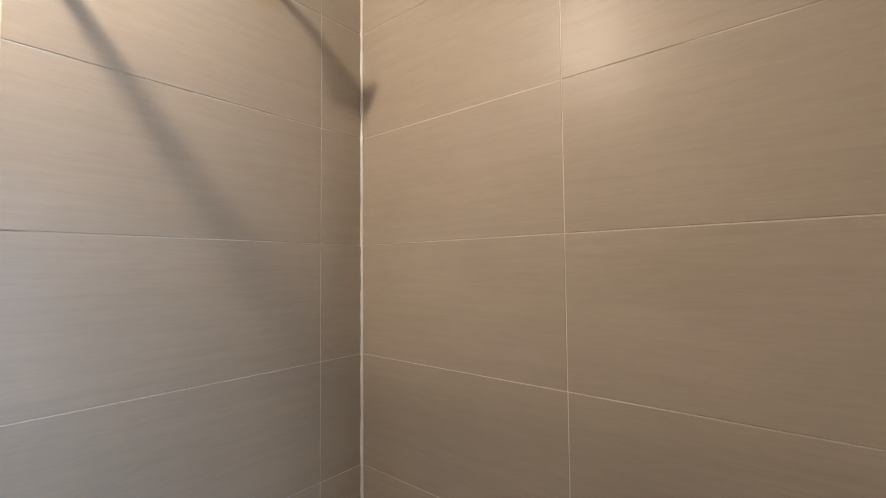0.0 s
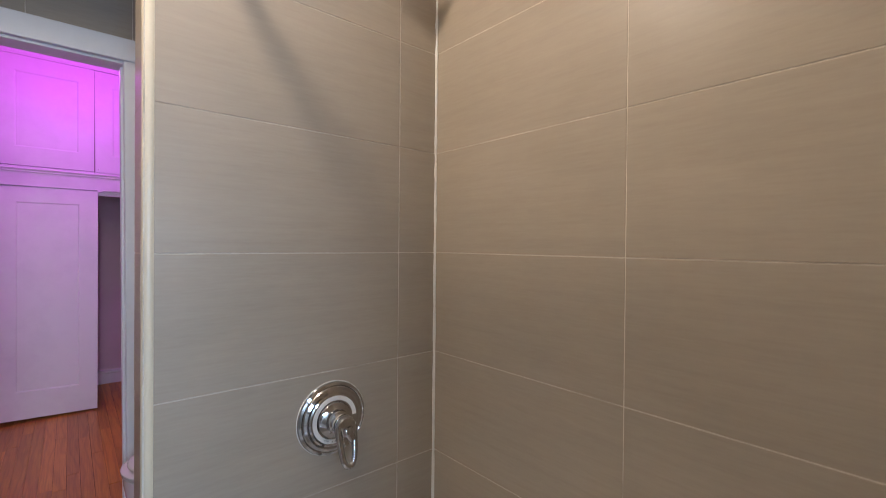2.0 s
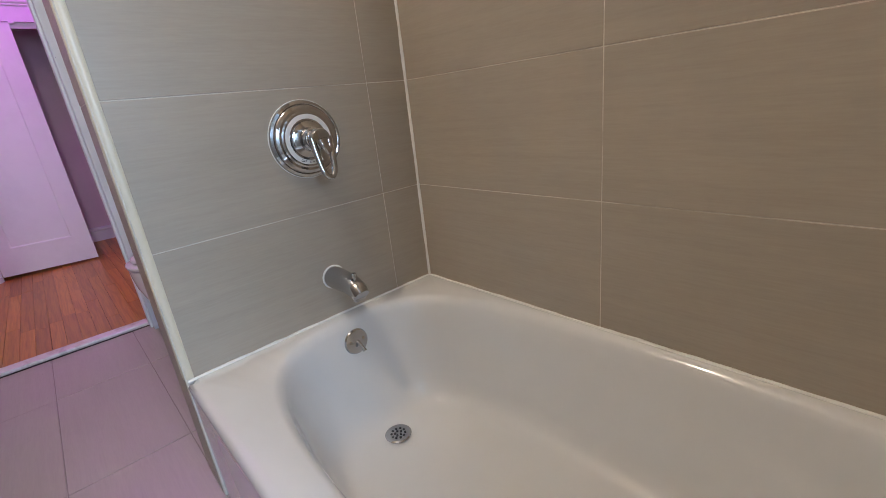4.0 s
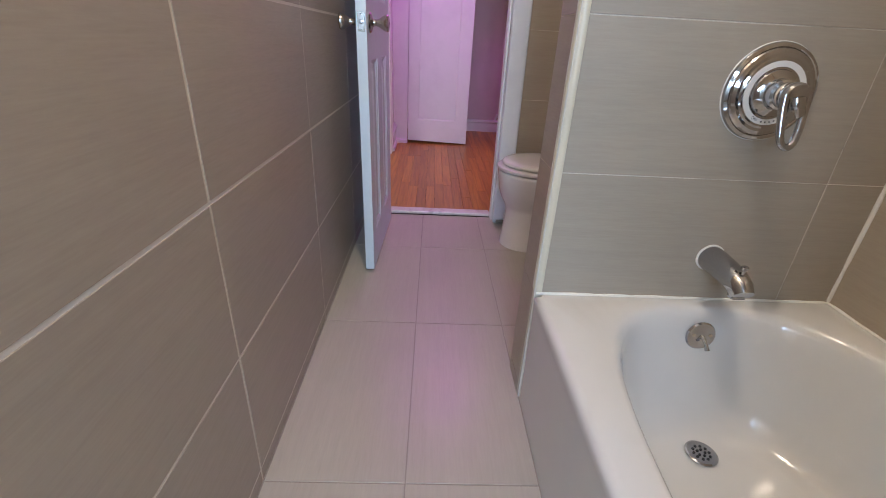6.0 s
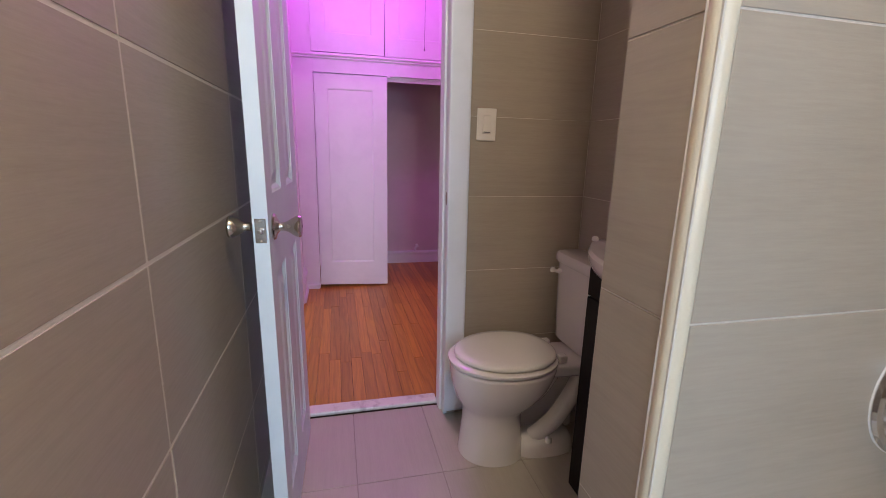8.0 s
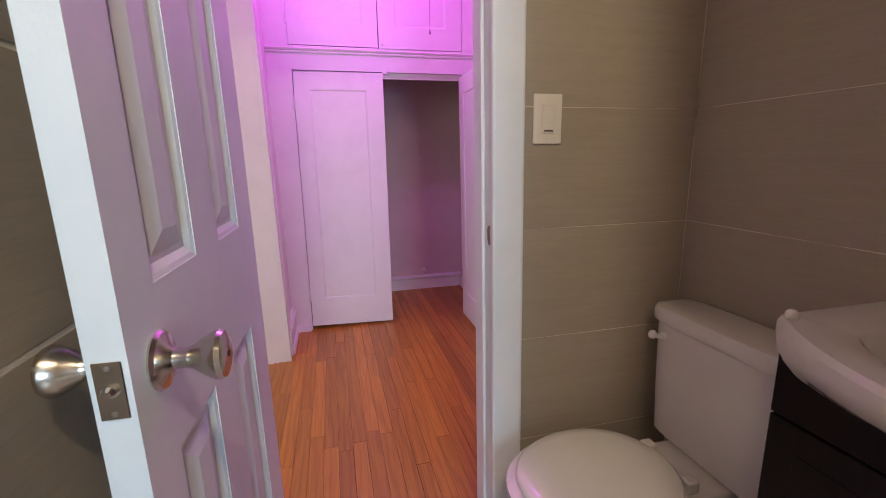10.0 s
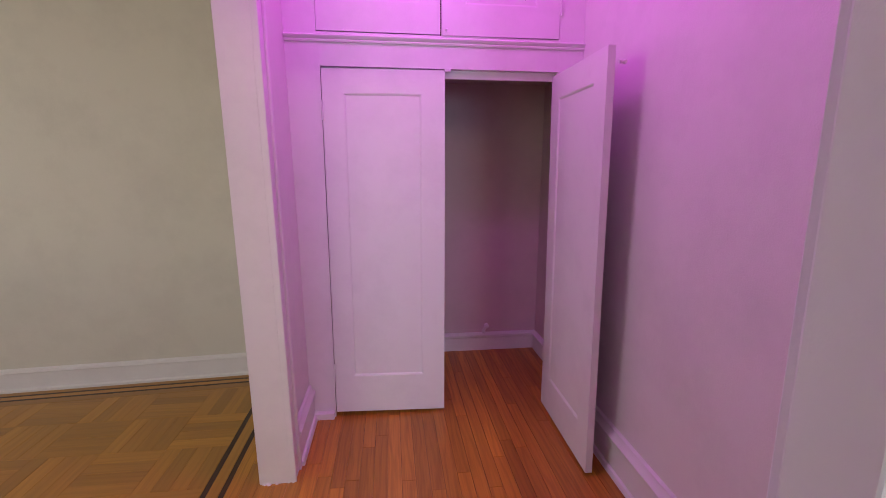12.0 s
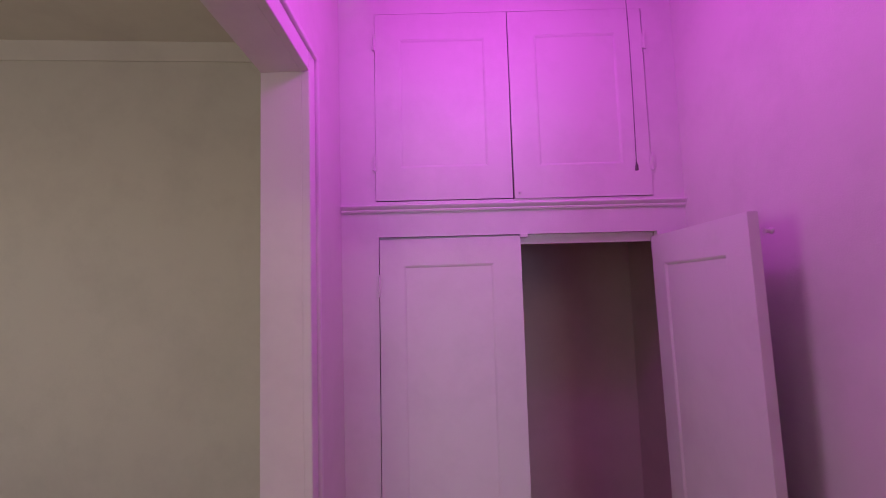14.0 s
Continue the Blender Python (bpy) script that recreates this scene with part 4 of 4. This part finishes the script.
part("basin_top", loft(bmesh.new(), [bow(0.02, -0.052, 0.03), bow(0.065, -0.046, 0.012), bow(0.105, -0.018, 0.004), bow(0.13, 0.018, 0.0), bow(0.135, 0.038, 0.0), bow(0.132, 0.048, 0.004), bow(0.122, 0.052, 0.014),
                                   bowl_ring(0.150, 0.236, 0.053), bowl_ring(0.144, 0.229, 0.049), bowl_ring(0.136, 0.219, 0.032), bowl_ring(0.118, 0.195, -0.02), bowl_ring(0.085, 0.15, -0.065), bowl_ring(0.03, 0.05, -0.085)]), CERAMIC, basin, "", 40)
part("basin_drain", lathe([(0.0, 0.0), (0.022, 0.0), (0.021, 0.003), (0.0, 0.002)], 20, pose(-0.085, 0, -0.0845)), CHROME, basin, "", 30)
part("overflow_cap", lathe([(0.0, 0.0), (0.010, 0.0), (0.011, 0.004), (0.009, 0.011), (0.005, 0.014), (0, 0.0145)], 16, pose(-0.155, 0.302, 0.0515)), PLASTIC, basin, "small white cap on the basin's corner", 40)

switch = thing("light_switch", "almond plastic rocker switch plate on the tiles", "light switch", -0.530, YD, 1.238)
part("plate", soft_box(-0.039, 0.039, -0.0065, -0.0005, -0.061, 0.061, 0.003), SWITCH, switch)
part("rocker", soft_box(-0.0165, 0.0165, -0.0105, -0.0068, -0.034, 0.034, 0.002), SWITCH, switch)
part("slot", soft_box(-0.0125, 0.0125, -0.0112, -0.0106, -0.030, -0.0265, 0.0002, 1), PRINT, switch, "dark slot under the rocker")
for z in (-0.048, 0.048):
    part("screw", lathe([(0.0032, 0), (0.0028, 0.0012), (0, 0.0014)], 8, pose(0, -0.0066, z, 90, 0, 0)), SWITCH, switch)


# ---------------------------------------------------------------- built-in closet
closet = tagged(thing("closet_frame", "thickly painted white built-in closet front", "closet"), kind="structure")
DX0, DXM, DX1 = -1.250, -0.700, -0.170         # left door, meeting line, right jamb
DZ = 1.685
UX0, UXM, UX1, UZ0, UZ1 = -1.262, -0.720, -0.175, 1.832, 2.606
part("stile", soft_box(HX - 0.04, DX0 - 0.005, CY, CY + 0.03, 0.0, 1.80, 0.0006), WHITE_WOOD, closet)
part("stile", soft_box(DX1 + 0.003, XR + 0.003, CY, CY + 0.03, 0.0, 1.80, 0.0006), WHITE_WOOD, closet)
part("rail", soft_box(DX0 - 0.0051, DX1 + 0.0031, CY + 0.0001, CY + 0.03, DZ + 0.004, 1.80, 0.0006), WHITE_WOOD, closet)
part("rail", soft_box(HX - 0.04, XR + 0.003, CY, CY + 0.03, 1.801, UZ0 - 0.003, 0.0006), WHITE_WOOD, closet)
part("rail", soft_box(HX - 0.04, XR + 0.003, CY, CY + 0.03, UZ1 + 0.004, HC - 0.001, 0.0006), WHITE_WOOD, closet)
part("stile", soft_box(HX - 0.04, UX0 - 0.003, CY, CY + 0.03, UZ0 - 0.0031, UZ1 + 0.0041, 0.0006), WHITE_WOOD, closet)
part("stile", soft_box(UX1 + 0.003, XR + 0.003, CY, CY + 0.03, UZ0 - 0.0031, UZ1 + 0.0041, 0.0006), WHITE_WOOD, closet)
part("ledge", profile_run([(-0.001, 0), (0.008, 0.0), (0.011, 0.006), (0.009, 0.011), (0.017, 0.017), (0.020, 0.024), (0.017, 0.030), (-0.001, 0.031)], ((HX - 0.022, CY, 1.786), (XR + 0.003, CY, 1.786), (0, -1, 0))), WHITE_WOOD, closet, "", 35)
part("door_stop", soft_box(DX0 - 0.004, DX1 + 0.002, CY + 0.0305, CY + 0.046, 1.652, 1.76, 0.002), WHITE_WOOD, closet)
part("catch", soft_box(-0.705, -0.675, CY - 0.012, CY - 0.001, DZ - 0.010, DZ + 0.004, 0.002), WHITE_WOOD, closet, "painted-over door catch")
# dark sheet behind the cupboard doors stands in for shade in their gaps
part("back_board", boxes((UX0 - 0.01, UX1 + 0.01, CY + 0.0315, CY + 0.035, UZ0 - 0.01, UZ1 + 0.01)), SUBFLOOR_AND_SHADE, closet, "dark sheet standing in for shade inside the upper cupboard")


def hinge(parent, x, y, z, h=0.075):
    hb = soft_box(x - 0.011, x + 0.011, y - 0.0022, y - 0.0003, z - h / 2, z + h / 2, 0.001, 1)
    ob = part("hinge", hb, WHITE_WOOD, parent, "hinge covered in paint")
    part("hinge_pin", sweep([(x, y - 0.003, z - h / 2 - 0.005), (x, y - 0.003, z + h / 2 + 0.005)], 0.0042, 10), WHITE_WOOD, ob)


def closet_door(name, label, w, h, m, panel, t=0.028, group=""):
    d = thing(name, label, "closet door", group=group)
    d.matrix_basis = m
    panel_door(d, w, h, t, [(panel[0], panel[1])], [(panel[2], panel[3])], WHITE_WOOD, False, 0.010, 0.006)
    return d


low_l = closet_door("closet_door", "closed white one-panel closet door under thick paint", DXM - DX0 - 0.001, 1.670, pose(DX0 - 0.001, CY + 0.010, 0.012), (0.092, 0.442, 0.195, 1.567), group="lower closet doors")
low_r = closet_door("closet_door", "white one-panel closet door swung wide open", 0.552, 1.65, pose(DX1 + 0.008, CY - 0.012, 0.014, 0, 0, -91.0), (0.09, 0.45, 0.18, 1.545), group="lower closet doors")
up_l = closet_door("cupboard_door", "closed white upper cupboard door with a framed panel", UXM - UX0 - 0.003, UZ1 - UZ0 - 0.001, pose(UX0 - 0.001, CY + 0.011, UZ0 + 0.001), (0.098, 0.447, 0.130, 0.665), group="upper cupboard doors")
up_r = closet_door("cupboard_door", "white upper cupboard door standing slightly proud", UX1 - UXM - 0.003, UZ1 - UZ0 - 0.001, pose(UXM + 0.002, CY + 0.006, UZ0 - 0.003, 0, -0.25, 0), (0.103, 0.435, 0.128, 0.672), group="upper cupboard doors")
for o in low_l.children:                       # its foot is cut out of square
    for v in o.data.vertices:
        v.co.z += (1 - v.co.x / 0.55) * (0.018 * (1 - v.co.z / 1.67) - 0.005 * v.co.z / 1.67)
SAG = Matrix.Identity(4)
SAG[1][2] = -0.014                             # the old door hangs out of plumb
for o in low_r.children:
    o.data.transform(SAG)
for z in (0.25, 1.50):
    hinge(closet, DX0 - 0.002, CY - 0.005, z)
for z in (1.985, 2.485):
    hinge(closet, UX0 - 0.004, CY - 0.004, z, 0.06)
    hinge(closet, UX1 + 0.004, CY - 0.008, z - 0.02, 0.06)
part("knob", lathe([(0.0, 0), (0.009, 0.0), (0.005, 0.006), (0.005, 0.012), (0.009, 0.018), (0.007, 0.024), (0, 0.025)], 14, pose(0.535, 0.014, 1.60, -90, 0, 0)), WHITE_WOOD, low_r, "small painted catch knob")
part("knob", lathe([(0.0, 0), (0.006, 0.0), (0.004, 0.005), (0.006, 0.010), (0, 0.014)], 12, pose(0.02, -0.014, 0.022, 90, 0, 0)), WHITE_WOOD, up_r)

pipe_valve = thing("pipe_stub", "painted pipe stub on the closet baseboard", "pipe stub", -0.335, CB - 0.02, 0.124)
part("pipe", sweep(curve_points([(0, 0.0, 0.0), (0, -0.002, 0.025), (0.016, -0.008, 0.055)], 4), 0.011, 10), WHITE_WOOD, pipe_valve, "", 50)
part("cap", lathe([(0.017, -0.006), (0.020, 0.004), (0.017, 0.018), (0, 0.021)], 8, pose(0.010, -0.008, 0.052, 0, 60, 0)), WHITE_WOOD, pipe_valve, "", 40)


# ---------------------------------------------------------------- tiles and boards
F, G = 0.0022, 0.009
X, Y, Z = (1, 0, 0), (0, 1, 0), (0, 0, 1)
NY, NX = (0, -1, 0), (-1, 0, 0)
rows = ROWS_Z
laid(wall_left, "tile", (XL, 0, 0), Y, Z, [-2.118, -1.503, -0.888, -0.273, 0.342, 0.957, YD], rows, 0.0064, G, WALL_TILE)
laid(wall_faucet, "tile", (0, 0, 0), X, Z, [-0.7385, -0.137, -0.001], [0.345] + rows[3:], F, G, WALL_TILE)
laid(wall_faucet, "tile", (-0.757, 0, 0), NY, Z, [-0.137, -0.0185], rows, F, G, WALL_TILE)
laid(wall_tub, "tile", (0, 0, 0), NY, Z, [0.001, 0.614, 1.229, -YB], [0.345] + rows[3:], F, G, WALL_TILE)
laid(wall_toilet, "tile", (XT, 0, 0), NY, Z, [-YD, -0.695, -0.137], rows, F, G, WALL_TILE)
laid(wall_door, "tile", (0, YD, 0), X, Z, [JR, XT], rows, F, G, WALL_TILE)
laid(wall_door, "tile", (0, YD, 0), X, Z, [XL, JL], rows, F, G, WALL_TILE)
laid(wall_door, "tile", (0, YD, 0), X, Z, [JL, -1.0, JR], [HEAD, CEIL - 0.0], F, G, WALL_TILE)
laid(floor, "tile", (0, 0, 0), Y, NX, [-2.118, -1.503, -0.888, -0.273, 0.342, 0.959, 1.384], [0.05, 0.138, 0.446, 0.753, 1.0575, -XL], 0.003, G, FLOOR_TILE, lambda u, v: v < 0.70 and u < 0)

# oak boards of the hall, running away from the bathroom; one closet-deep run of strips
random.seed(4)
PW = 0.0572
x = AX - 0.125
while x < 0.03:
    w = min(PW, 0.034 - x)
    y, end = 1.46 - random.uniform(0, 0.5), CB - 0.002
    while y < end:
        y1 = min(y + random.uniform(0.55, 1.25), end)
        if end - y1 < 0.2:
            y1 = end
        a0 = max(y, 1.46)
        m = Matrix(((0, -1, 0, x + w / 2), (1, 0, 0, (a0 + y1) / 2), (0, 0, 1, random.uniform(-0.0005, 0.0005)), (0, 0, 0, 1)))
        piece("board", y1 - a0 - 0.0008, w - random.choice((0.0004, 0.0007, 0.0012, 0.0024)), 0.012, PLANK, floor_hall, m, 0.0007)
        y = y1
    x += PW

# parquet: squares of strips turned by turns, framed by inlaid walnut lines
BX = AX - 0.125                                # edge of the hall's boards
LINES = [(BX - 0.0105, 0.021, WALNUT), (BX - 0.0455, 0.047, PARQUET), (BX - 0.080, 0.021, WALNUT)]
for cx, w, mt in LINES:
    for y0, y1 in ((RY0 + 0.1, 1.5), (1.5, 2.6), (2.6, 3.55)):
        piece("border_strip", y1 - y0 - 0.0008, w - 0.0006, 0.012, mt, floor_room, Matrix(((0, -1, 0, cx), (1, 0, 0, (y0 + y1) / 2), (0, 0, 1, 0), (0, 0, 0, 1))), 0.0004)
base = Matrix.Translation((-1.9, 3.785, 0)) @ pose(0, 0, 0, 0, 0, SKEW)
for cy, w, mt in ((-0.036, 0.045, PARQUET), (-0.066, 0.015, WALNUT), (-0.0915, 0.034, PARQUET), (-0.116, 0.015, WALNUT), (-0.150, 0.05, PARQUET)):
    for x0, x1 in ((-2.5, -1.2), (-1.2, 0.26)):
        piece("border_strip", x1 - x0 - 0.0008, w - 0.0006, 0.012, mt, floor_room, base @ pose((x0 + x1) / 2, cy, 0.0006 if mt is WALNUT else 0.0003), 0.0004)
BLK, NS = 0.272, 4
for i in range(7):
    for j in range(-1, 8):
        bx, by = BX - 0.0915 - BLK * (i + 0.5), 3.60 - BLK * (j + 0.5)
        for k in range(NS):
            off = (k + 0.5 - NS / 2) * BLK / NS
            along = (i + j) % 2
            m = pose(bx + (0 if along else off), by + (off if along else 0), -0.0006 + random.uniform(-0.0003, 0.0003), 0, 0, 0 if along else 90)
            piece("parquet_strip", BLK - 0.0006, BLK / NS - 0.0006, 0.012, PARQUET, floor_room, m, 0.0005)
